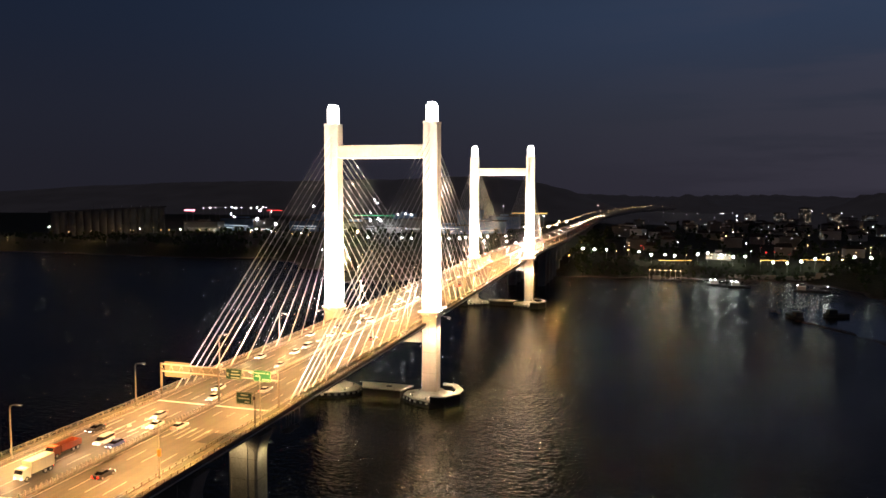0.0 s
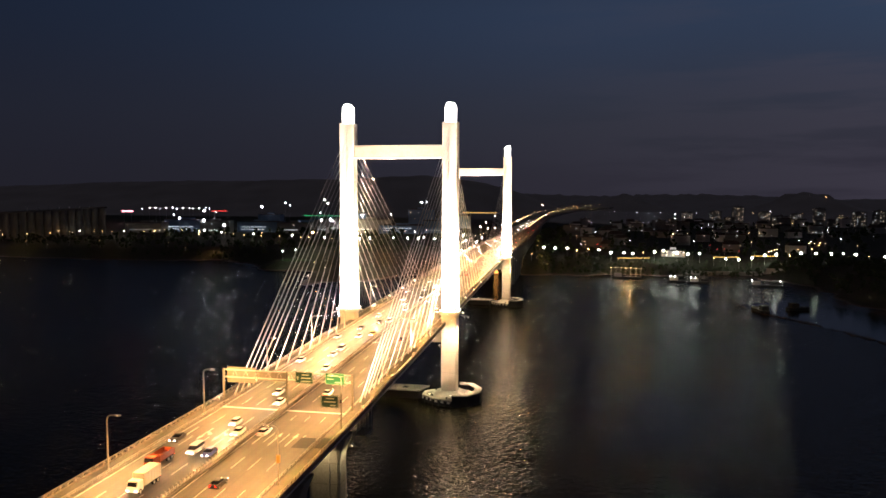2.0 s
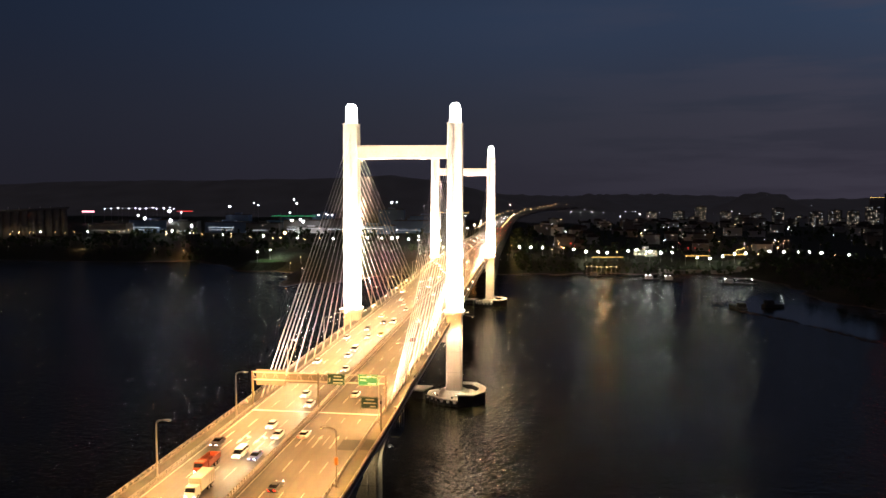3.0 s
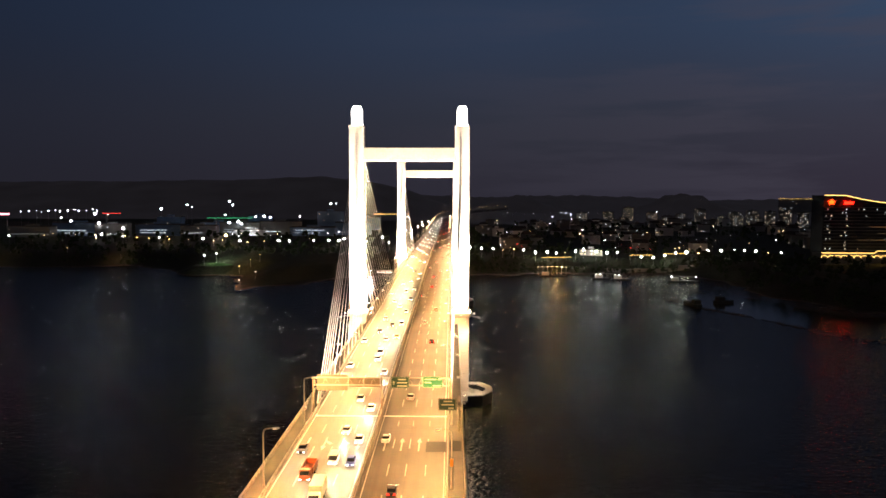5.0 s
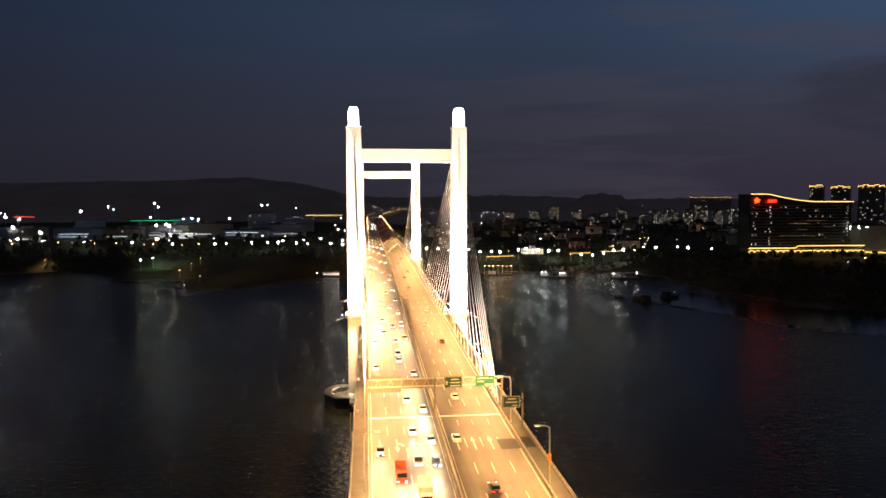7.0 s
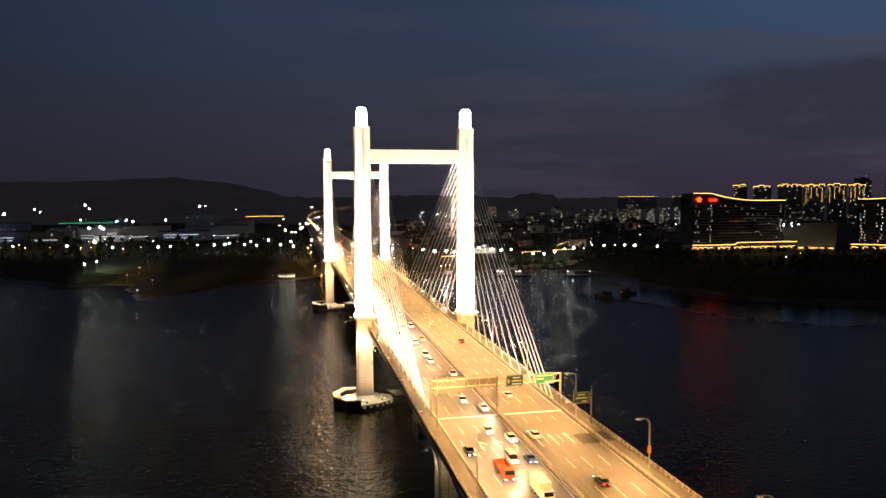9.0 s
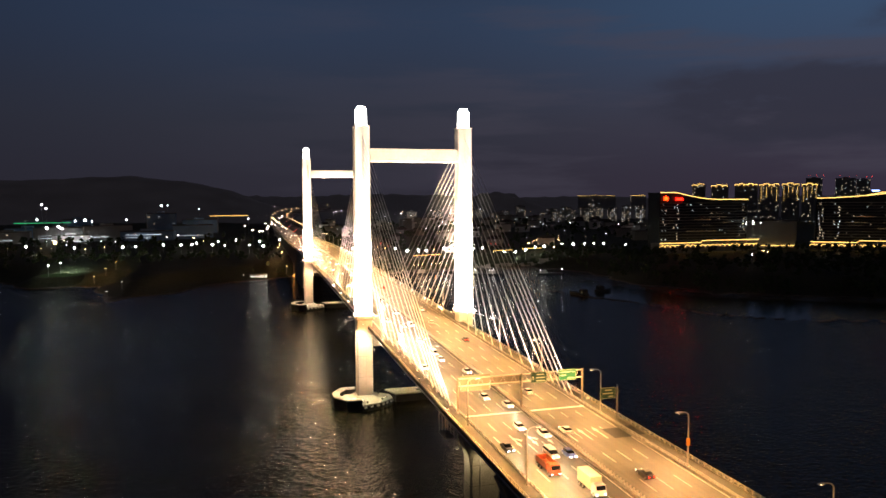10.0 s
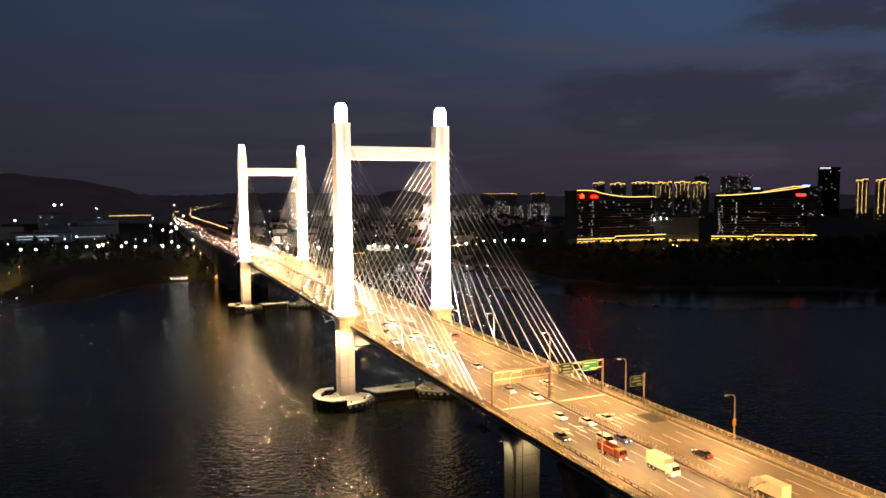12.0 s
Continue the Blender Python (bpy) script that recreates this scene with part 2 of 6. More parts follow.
M_DKGREEN = material("dark_green_sign_sheet", (0.004, 0.034, 0.019), 0.45, vary=0.08)
M_SIGNTXT = material("white_sign_film", (0.30, 0.34, 0.28), 0.4, vary=0.05)
M_ORANGE = material("orange_cabinet_paint", (0.75, 0.30, 0.03), 0.5, vary=0.15)
M_GLASS = material("dark_car_glass", (0.012, 0.013, 0.016), 0.08, vary=0.05, spec=0.6)
M_TYRE = material("tyre_rubber", (0.015, 0.015, 0.015), 0.85, vary=0.1)
M_RIM = material("alloy_rim", (0.45, 0.45, 0.46), 0.35, metal=0.9, vary=0.1)
M_CROWN = glow("crown_lantern_glass", (1.0, 0.93, 0.86), 20.0)
M_LAMP = glow("street_lamp_glass", (1.0, 0.74, 0.42), 12.0)
M_FLOODGLASS = glow("floodlight_glass", (1.0, 0.90, 0.72), 7.0)
M_HEAD = glow("headlight_glass", (1.0, 0.94, 0.88), 26.0)
# far headlights glow stronger, standing in for the glare around them
M_FARHEAD = glow("far_headlight_glass", (1.0, 0.88, 0.78), 48.0)
M_TAIL = glow("tail_light_glass", (1.0, 0.03, 0.015), 9.0)

# ---------------------------------------------------------------- mesh helpers


def link_mesh(name, bm, mat, parent=None, label="", smooth=False):
    me = bpy.data.meshes.new(name)
    bm.normal_update()
    bm.to_mesh(me)
    bm.free()
    if mat:
        me.materials.append(mat)
    if smooth:
        for p in me.polygons:
            p.use_smooth = True
    ob = new(name, me)
    if parent:
        ob.parent = parent
    if label:
        ob["label"] = label
    return ob


def part(name, bm, mat, parent, label="", smooth=False):
    return link_mesh(name, bm, mat, parent, label, smooth)


def thing(name, at, label, category, group="", kind=""):
    ob = new(name)
    ob.empty_display_size = 0.5
    ob.matrix_basis = at
    return tagged(ob, label, category, group, kind)


def share(name, ob, parent, m):
    """One more piece on the mesh of ob."""
    o = new(name, ob.data)
    o.parent = parent
    o.matrix_basis = m
    return o


def box(bm, x0, x1, y0, y1, z0, z1, bevel=0.0):
    v = [bm.verts.new(p) for p in ((x0, y0, z0), (x1, y0, z0), (x1, y1, z0), (x0, y1, z0), (x0, y0, z1), (x1, y0, z1), (x1, y1, z1), (x0, y1, z1))]
    f = [bm.faces.new([v[i] for i in q]) for q in ((3, 2, 1, 0), (4, 5, 6, 7), (0, 1, 5, 4), (1, 2, 6, 5), (2, 3, 7, 6), (3, 0, 4, 7))]
    if bevel:
        edges = list({ed for fc in f for ed in fc.edges})
        bmesh.ops.bevel(bm, geom=edges, offset=bevel, segments=2, affect="EDGES", profile=0.5)
    return bm


def prism(bm, outline, z0, z1, top=1.0):
    """An upright prism on a closed outline (x, y); its top may be drawn in."""
    lo = [bm.verts.new((x, y, z0)) for x, y in outline]
    hi = [bm.verts.new((x * top, y * top, z1)) for x, y in outline]
    k = len(outline)
    bm.faces.new(lo[::-1])
    bm.faces.new(hi)
    for i in range(k):
        bm.faces.new((lo[i], lo[(i + 1) % k], hi[(i + 1) % k], hi[i]))
    return bm


def loft(bm, rings, close=True):
    """Skin over rings of equally many points."""
    vs = [[bm.verts.new(p) for p in r] for r in rings]
    k = len(rings[0])
    for a, b in zip(vs, vs[1:]):
        for i in range(k):
            bm.faces.new((a[i], a[(i + 1) % k], b[(i + 1) % k], b[i]))
    if close:
        bm.faces.new(vs[0][::-1])
        bm.faces.new(vs[-1])
    return bm


def tube(bm, p, q, r, n=8, r2=None):
    p, q = Vector(p), Vector(q)
    d = (q - p).normalized()
    a = d.orthogonal().normalized()
    b = d.cross(a)
    rings = []
    for c, rr in ((p, r), (q, r if r2 is None else r2)):
        rings.append([c + (a * math.cos(2 * math.pi * i / n) + b * math.sin(2 * math.pi * i / n)) * rr for i in range(n)])
    return loft(bm, rings)


def pipe(bm, pts, r, n=8):
    """One unbroken tube through all points."""
    pts = [Vector(p) for p in pts]
    rings, side = [], None
    for i, p in enumerate(pts):
        d = (pts[min(i + 1, len(pts) - 1)] - pts[max(i - 1, 0)]).normalized()
        side = d.orthogonal().normalized() if side is None else (side - d * side.dot(d)).normalized()
        up = d.cross(side)
        rings.append([p + (side * math.cos(2 * math.pi * k / n) + up * math.sin(2 * math.pi * k / n)) * r for k in range(n)])
    return loft(bm, rings)


def ball(bm, c, r, sub=1):
    bmesh.ops.create_icosphere(bm, subdivisions=sub, radius=r, matrix=Matrix.Translation(c))
    return bm


def bm_new():
    return bmesh.new()


# ---------------------------------------------------------------- the plan
ROAD = 29.9          # height at which the sections of the deck are drawn
EDGE_LINE = 15.95     # outer edge line of each carriageway
KERB = 16.6
HALF = 19.8          # half width of the deck
SPAN = 257.5         # between the towers
T0 = 0.3             # middle of the near tower
WATER = -3.1
COL_X = 21.4         # middle of a tower column
DECK_FROM, DECK_TO = -420.0, 1120.0

# far bank: outline of the land, closed far behind
SHORE = [(-4600, 945), (-1557, 592), (-1038, 499), (-672, 509), (-432, 505), (-365, 525), (-284, 466), (-239, 440), (-218, 424), (-200, 368), (-186, 320),
         (-174, 308), (-150, 330), (-113, 362), (-85, 404), (-30, 440), (-5, 458), (36, 432), (111, 457), (187, 474), (240, 466), (268, 400), (262, 308),
         (286, 256), (300, 217), (350, 183), (400, 158), (470, 106), (640, 20), (1200, -300), (4600, -1500)]
# a thin bar of silt closes off a still lagoon on the east side
BAR = [(198, 292), (212, 246), (228, 214), (243, 180), (251, 150), (270, 125), (300, 104), (345, 88), (405, 62), (480, 30), (620, -34), (1200, -330)]
RIDGE_X = (-4600, -3000, -2300, -1990, -1690, -1256, -818, -572, -439, -361, -220, -100, 46, 300, 4600)
RIDGE_Z = (60, 72, 78, 84, 101, 117, 120, 125, 129, 134, 122, 96, 40, 30, 30)
HILLS = [(300, 2900, 66, 420), (232, 2060, 80, 85), (720, 1880, 88, 95), (900, 2900, 66, 500), (1700, 3300, 64, 600), (2900, 2600, 66, 700),
         (-3700, 1900, 84, 700), (3600, 1000, 66, 700), (-300, 3700, 80, 700), (700, 3900, 80, 700)]


def line_distance(x, y, line):
    best = np.full(x.shape, 1e9)
    for (ax, ay), (bx, by) in zip(line, line[1:]):
        dx, dy = bx - ax, by - ay
        u = np.clip(((x - ax) * dx + (y - ay) * dy) / (dx * dx + dy * dy), 0, 1)
        best = np.minimum(best, np.hypot(x - ax - u * dx, y - ay - u * dy))
    return best


def shore_distance(x, y):
    """Metres inland of the far bank's waterline; negative over the river."""
    best = np.full(x.shape, 1e9)
    inside = np.zeros(x.shape, bool)
    pts = SHORE + [(4600, 9000), (-4600, 9000)]
    for i in range(len(pts)):
        (ax, ay), (bx, by) = pts[i], pts[(i + 1) % len(pts)]
        dx, dy = bx - ax, by - ay
        u = np.clip(((x - ax) * dx + (y - ay) * dy) / (dx * dx + dy * dy), 0, 1)
        best = np.minimum(best, np.hypot(x - ax - u * dx, y - ay - u * dy))
        if ay != by:
            hit = ((ay > y) != (by > y)) & (x < (bx - ax) * (y - ay) / (by - ay) + ax)
            inside ^= hit
    return np.where(inside, best, -best)


def land_height(x, y):
    x, y = np.asarray(x, float), np.asarray(y, float)
    d = shore_distance(x, y)
    wob = np.sin(x * 0.037 + np.sin(y * 0.021) * 2.0) * np.cos(y * 0.031 + np.sin(x * 0.017) * 1.7)
    wob2 = np.sin(x * 0.11 + 1.3) * np.sin(y * 0.13 + 0.4)
    d = d + 4 * wob + 2 * wob2
    z = np.interp(d, (-60, -12, 0, 22, 38, 54, 75, 700, 5000), (-9, -4.6, -3.15, -2.2, 2.0, 9.5, 12.0, 22.0, 26.0))
    rise = np.zeros(x.shape)
    for hx, hy, hh, sg in HILLS:
        r2 = ((x - hx) ** 2 + (y - hy) ** 2) / (2 * sg * sg)
        rise = np.maximum(rise, (hh - 20) * np.exp(-r2) * (1 + 0.08 * wob + 0.05 * wob2))
    z = z + rise * np.clip((d - 100) / 300, 0, 1)
    back = np.interp(x, RIDGE_X, RIDGE_Z) - 22
    z = z + np.maximum(0, back * np.exp(-((y - 1700) / 330) ** 2) * (1 + 0.025 * wob) - rise) * np.clip((d - 100) / 300, 0, 1)
    bar = line_distance(x, y, BAR)
    z = np.maximum(z, np.interp(bar + 2.5 * wob2, (0, 3.5, 9), (-2.2, -2.6, -9)))
    near = np.clip((-y - 520) / 120, 0, 1)      # the bank behind the camera
    z = np.where(y < -520, -9 + 24 * near, z)
    return z + np.where(z > 6, 1.2 * wob2 * wob, 0.15 * wob2)


def height_at(x, y):
    return float(land_height(np.array([x]), np.array([y]))[0])


# ---------------------------------------------------------------- water and land
bm = bm_new()
wv = [bm.verts.new(p) for p in ((-4600, -1200, WATER), (4600, -1200, WATER), (4600, 1400, WATER), (-4600, 1400, WATER))]
bm.faces.new(wv)
tagged(link_mesh("water", bm, M_WATER), "dark rippled river water reflecting the bridge lights", "water", kind="structure")


bm = bm_new()
lag = [(x - 2, y) for x, y in BAR[:-1]] + [(560, 60), (470, 130), (420, 170), (350, 200), (310, 235), (296, 262), (275, 315), (280, 380), (235, 330)]
bm.faces.new([bm.verts.new((x, y, WATER + 0.02)) for x, y in lag])
bmesh.ops.recalc_face_normals(bm, faces=bm.faces)
tagged(link_mesh("lagoon_water", bm, M_CALM), "still dark lagoon water behind a thin silt bar", "water", kind="structure")


def graded(lo, hi, centre, near, ratio):
    out, step, v = [centre], near, centre
    while v < hi:
        v += step
        step *= ratio
        out.append(v)
    step, v = near, centre
    while v > lo:
        v -= step
        step *= ratio
        out.insert(0, v)
    return np.array(out)


gx = graded(-4600, 4600, 230, 4.0, 1.026)
gy = graded(-1300, 4700, 250, 4.0, 1.024)
GX, GY = np.meshgrid(gx, gy)
GZ = land_height(GX, GY)
nx, ny = len(gx), len(gy)
verts = np.stack([GX.ravel(), GY.ravel(), GZ.ravel()], 1)
FAR_ROW = int(np.searchsorted(gy, 1180.0))


def sheet(name, r0, r1, mat):
    """The land between two rows of the grid."""
    ii = (np.arange(r0, r1)[:, None] * nx + np.arange(nx - 1)[None]).ravel()
    quads = np.stack([ii, ii + 1, ii + nx + 1, ii + nx], 1) - r0 * nx
    me = bpy.data.meshes.new(name)
    me.from_pydata(verts[r0 * nx:(r1 + 1) * nx].tolist(), [], quads.tolist())
    me.materials.append(mat)
    for p in me.polygons:
        p.use_smooth = True
    return new(name, me)


tagged(sheet("ground", 0, FAR_ROW, M_GROUND), "dark scrubby river bank with bare silt", "ground", kind="structure")
tagged(sheet("backdrop", FAR_ROW, ny - 1, M_HAZE), "low wooded hills with dusk haze painted as a faint glow", "hills", kind="structure")

# ---------------------------------------------------------------- the bridge deck


def centre_line(y):
    """Sideways shift of the road: straight over the river, then bending east on the land."""
    return 0.0 if y < 1100 else (y - 1100) ** 2 / 4000.0


LEVEL_Y = (-420, -125, -60, 0, 129, 258, 330, 420, 540, 620, 1100, 2000)
LEVEL_Z = (27.7, 27.95, 28.6, 29.35, 31.0, 32.5, 32.9, 32.2, 29.9, 29.5, 29.7, 44.1)


def road_level(y):
    """Height of the road: low on the approach, highest past the far tower, rising again on the land."""
    return float(np.interp(y, LEVEL_Y, LEVEL_Z))


def on_road(x, y, up=0.0, turn=0.0):
    """A pose on the road at (x, y), tilted with its slope."""
    return pose(x, y, road_level(y) + up, math.degrees(math.atan((road_level(y + 3) - road_level(y - 3)) / 6.0))) @ Matrix.Rotation(radians(turn), 4, "Z")


def deck_strip(name, section, mat, parent, label="", y0=DECK_FROM, y1=2000.0):
    """A long body with the closed section (x, z) along the road."""
    ys = sorted({y0, y1, *LEVEL_Y, *[1100.0 + 45 * k for k in range(0, 21)]})
    ys = [v for v in ys if y0 <= v <= y1]
    bm = bm_new()
    loft(bm, [[(x + centre_line(y), y, z + road_level(y) - ROAD) for x, z in section] for y in ys])
    bmesh.ops.recalc_face_normals(bm, faces=bm.faces)
    return part(name, bm, mat, parent, label)


deck = thing("bridge_deck", Matrix(), "wide two-carriageway bridge deck lit amber by street lamps", "bridge deck", kind="structure")
for s in (-1, 1):
    sec = [(s * 0.55, ROAD - 0.5), (s * KERB, ROAD - 0.5), (s * KERB, ROAD), (s * 0.55, ROAD)]
    road = deck_strip("carriageway", sec, M_ASPHALT, deck, "worn grey asphalt carriageway")
    sec = [(s * KERB, ROAD - 0.5), (s * HALF, ROAD - 0.5), (s * HALF, ROAD + 0.22), (s * (KERB + 0.003), ROAD + 0.22)]
    deck_strip("footway", sec, M_FOOT, deck, "raised footway of pale slabs")
    sec = [(s * (HALF - 0.05), ROAD - 0.45), (s * (HALF + 0.25), ROAD - 0.45), (s * (HALF + 0.25), ROAD + 0.5), (s * (HALF + 0.003), ROAD + 0.5), (s * (HALF + 0.003), ROAD - 0.4)]
    deck_strip("edge_beam", sec, M_FASCIA, deck, "pale concrete edge beam")
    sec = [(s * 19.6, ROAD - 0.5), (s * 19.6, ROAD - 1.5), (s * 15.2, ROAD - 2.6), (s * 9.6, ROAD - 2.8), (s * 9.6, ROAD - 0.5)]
    deck_strip("girder", sec, M_DARK, deck, "dark box girder")
    sec = [(s * (KERB - 0.18), ROAD + 0.003), (s * (KERB + 0.14), ROAD + 0.003), (s * (KERB + 0.10), ROAD + 0.36), (s * (KERB - 0.06), ROAD + 0.36)]
    deck_strip("kerb_wall", sec, M_FASCIA, deck, "low concrete kerb wall")
for s in (-1, 1):
    sec = [(s * 20.06, ROAD - 0.75), (s * 20.3, ROAD - 0.75), (s * 20.3, ROAD - 0.52), (s * 20.06, ROAD - 0.52)]
    deck_strip("conduit", sec, M_WHITE, deck, "pale cable conduit below the deck edge")
sec = [(-0.55, ROAD - 0.5), (0.55, ROAD - 0.5), (0.55, ROAD + 0.28), (0.42, ROAD + 0.34), (-0.42, ROAD + 0.34), (-0.55, ROAD + 0.28)]
deck_strip("median_kerb", sec, M_FASCIA, deck, "raised concrete median")
bm = bm_new()
y = -400.0
while y < 900:
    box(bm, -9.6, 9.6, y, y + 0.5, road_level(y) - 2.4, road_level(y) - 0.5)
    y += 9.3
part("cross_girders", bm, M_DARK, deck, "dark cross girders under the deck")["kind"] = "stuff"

# ---------------------------------------------------------------- towers
def octagon(hx, hy, c):
    return [(-hx + c, -hy), (hx - c, -hy), (hx, -hy + c), (hx, hy - c), (hx - c, hy), (-hx + c, hy), (-hx, hy - c), (-hx, -hy + c)]


def column_ring(cx, z, hx, hy, g=0.35, d=0.22):
    """A column's section with chamfered corners and a shallow groove in front and back."""
    c = 0.35
    pts = [(-hx + c, -hy), (-g, -hy), (-g, -hy + d), (g, -hy + d), (g, -hy), (hx - c, -hy), (hx, -hy + c), (hx, hy - c), (hx - c, hy), (g, hy), (g, hy - d), (-g, hy - d), (-g, hy), (-hx + c, hy), (-hx, hy - c), (-hx, -hy + c)]
    return [(cx + x, y, z) for x, y in pts]


def tower(y0, label):
    t = thing("bridge_tower", pose(0, y0, 0), label, "bridge tower", "towers of the bridge")
    for s in (-1, 1):
        cx = s * COL_X
        bm = bm_new()
        loft(bm, [column_ring(cx, z, hx, hy) for z, hx, hy in ((-0.6, 3.15, 2.9), (33.0, 3.15, 2.9), (33.02, 3.2, 2.95), (96.0, 3.05, 2.75), (110.2, 3.05, 2.75))])
        bmesh.ops.recalc_face_normals(bm, faces=bm.faces)
        col = part("column", bm, M_TOWER, t, "tall floodlit concrete column")
        # rows of cable anchor plates up the column
        for f in (-1, 1):
            for k in range(14):
                z = 58 + k * 2.95
                bm = bm_new()
                box(bm, cx - 0.35, cx + 0.35, f * 2.78 - 0.2, f * 2.78 + 0.2, z - 0.3, z + 0.3, 0.06)
                part("anchor_plate", bm, M_TOWER, col)
        # casting joints of the lower shaft
        for z in (9.0, 17.5, 25.5):
            bm = bm_new()
            loft(bm, [column_ring(cx, zz, 3.155, 2.905) for zz in (z, z + 0.12)])
            bmesh.ops.recalc_face_normals(bm, faces=bm.faces)
            part("casting_joint", bm, M_CONC, col, "dark casting joint")
        bm = bm_new()
        loft(bm, [[(cx + x, yy, z) for x, yy in octagon(hx, hy, 0.8)] for z, hx, hy in ((32.3, 3.3, 3.05), (32.9, 3.95, 3.7), (34.2, 3.95, 3.7), (34.25, 3.3, 3.05))])
        bmesh.ops.recalc_face_normals(bm, faces=bm.faces)
        part("collar", bm, M_TOWER, t, "projecting collar ring with floodlights")
        # ring of narrow lenses along the top of the collar
        for k, (ax, ay) in enumerate(((3.62, 0), (-3.62, 0), (0, 3.36), (0, -3.36))):
            bm = bm_new()
            if ay == 0:
                box(bm, cx + ax - 0.28, cx + ax + 0.28, -2.7, 2.7, 34.2, 34.5, 0.05)
            else:
                box(bm, cx - 2.9, cx + 2.9, ay - 0.28, ay + 0.28, 34.2, 34.5, 0.05)
            part("collar_lens", bm, M_FLOODGLASS, t, "glowing row of floodlight lenses on the collar")
        # lantern crown
        bm = bm_new()
        loft(bm, [[(cx + x, yy, z) for x, yy in octagon(hx, hy, c)] for z, hx, hy, c in ((110.2, 2.0, 1.9, 0.55), (117.0, 2.0, 1.9, 0.55), (117.05, 1.6, 1.55, 0.45), (118.1, 1.5, 1.45, 0.45))])
        bmesh.ops.recalc_face_normals(bm, faces=bm.faces)
        crown = part("crown_lantern", bm, M_CROWN, t, "glowing white lantern crown")
        for x, yy in octagon(2.04, 1.94, 0.55):
            bm = bm_new()
            tube(bm, (cx + x, yy, 110.2), (cx + x, yy, 116.7), 0.09, 6)
            part("mullion", bm, M_WHITE, crown)
        bm = bm_new()
        loft(bm, [[(cx + x, yy, z) for x, yy in octagon(hx, hy, 0.5)] for z, hx, hy in ((109.6, 3.15, 2.85), (110.4, 3.15, 2.85))])
        bmesh.ops.recalc_face_normals(bm, faces=bm.faces)
        part("cornice", bm, M_TOWER, t)
    bm = bm_new()
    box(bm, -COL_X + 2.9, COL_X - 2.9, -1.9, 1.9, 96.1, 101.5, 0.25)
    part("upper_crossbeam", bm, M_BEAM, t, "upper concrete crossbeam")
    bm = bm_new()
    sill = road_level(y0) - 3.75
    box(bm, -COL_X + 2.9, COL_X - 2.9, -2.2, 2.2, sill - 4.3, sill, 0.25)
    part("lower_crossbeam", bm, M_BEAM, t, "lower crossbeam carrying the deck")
    for x in (-14.5, -8, 8, 14.5):
        bm = bm_new()
        box(bm, x - 0.9, x + 0.9, -0.9, 0.9, sill - 0.01, sill + 1.0, 0.08)
        part("bearing", bm, M_DARK, t)
    # floodlights on the deck aim at the columns
    return t


def offset_outline(out, d):
    """The outline drawn in by d metres."""
    k, res = len(out), []
    for i in range(k):
        p0, p1, p2 = (Vector((*out[j % k], 0)) for j in (i - 1, i, i + 1))
        a, b = (p1 - p0).normalized(), (p2 - p1).normalized()
        na, nb = Vector((-a.y, a.x, 0)), Vector((-b.y, b.x, 0))
        m = (na + nb).normalized()
        res.append(tuple((p1 + m * d / max(0.4, m.dot(na)))[:2]))
    return res


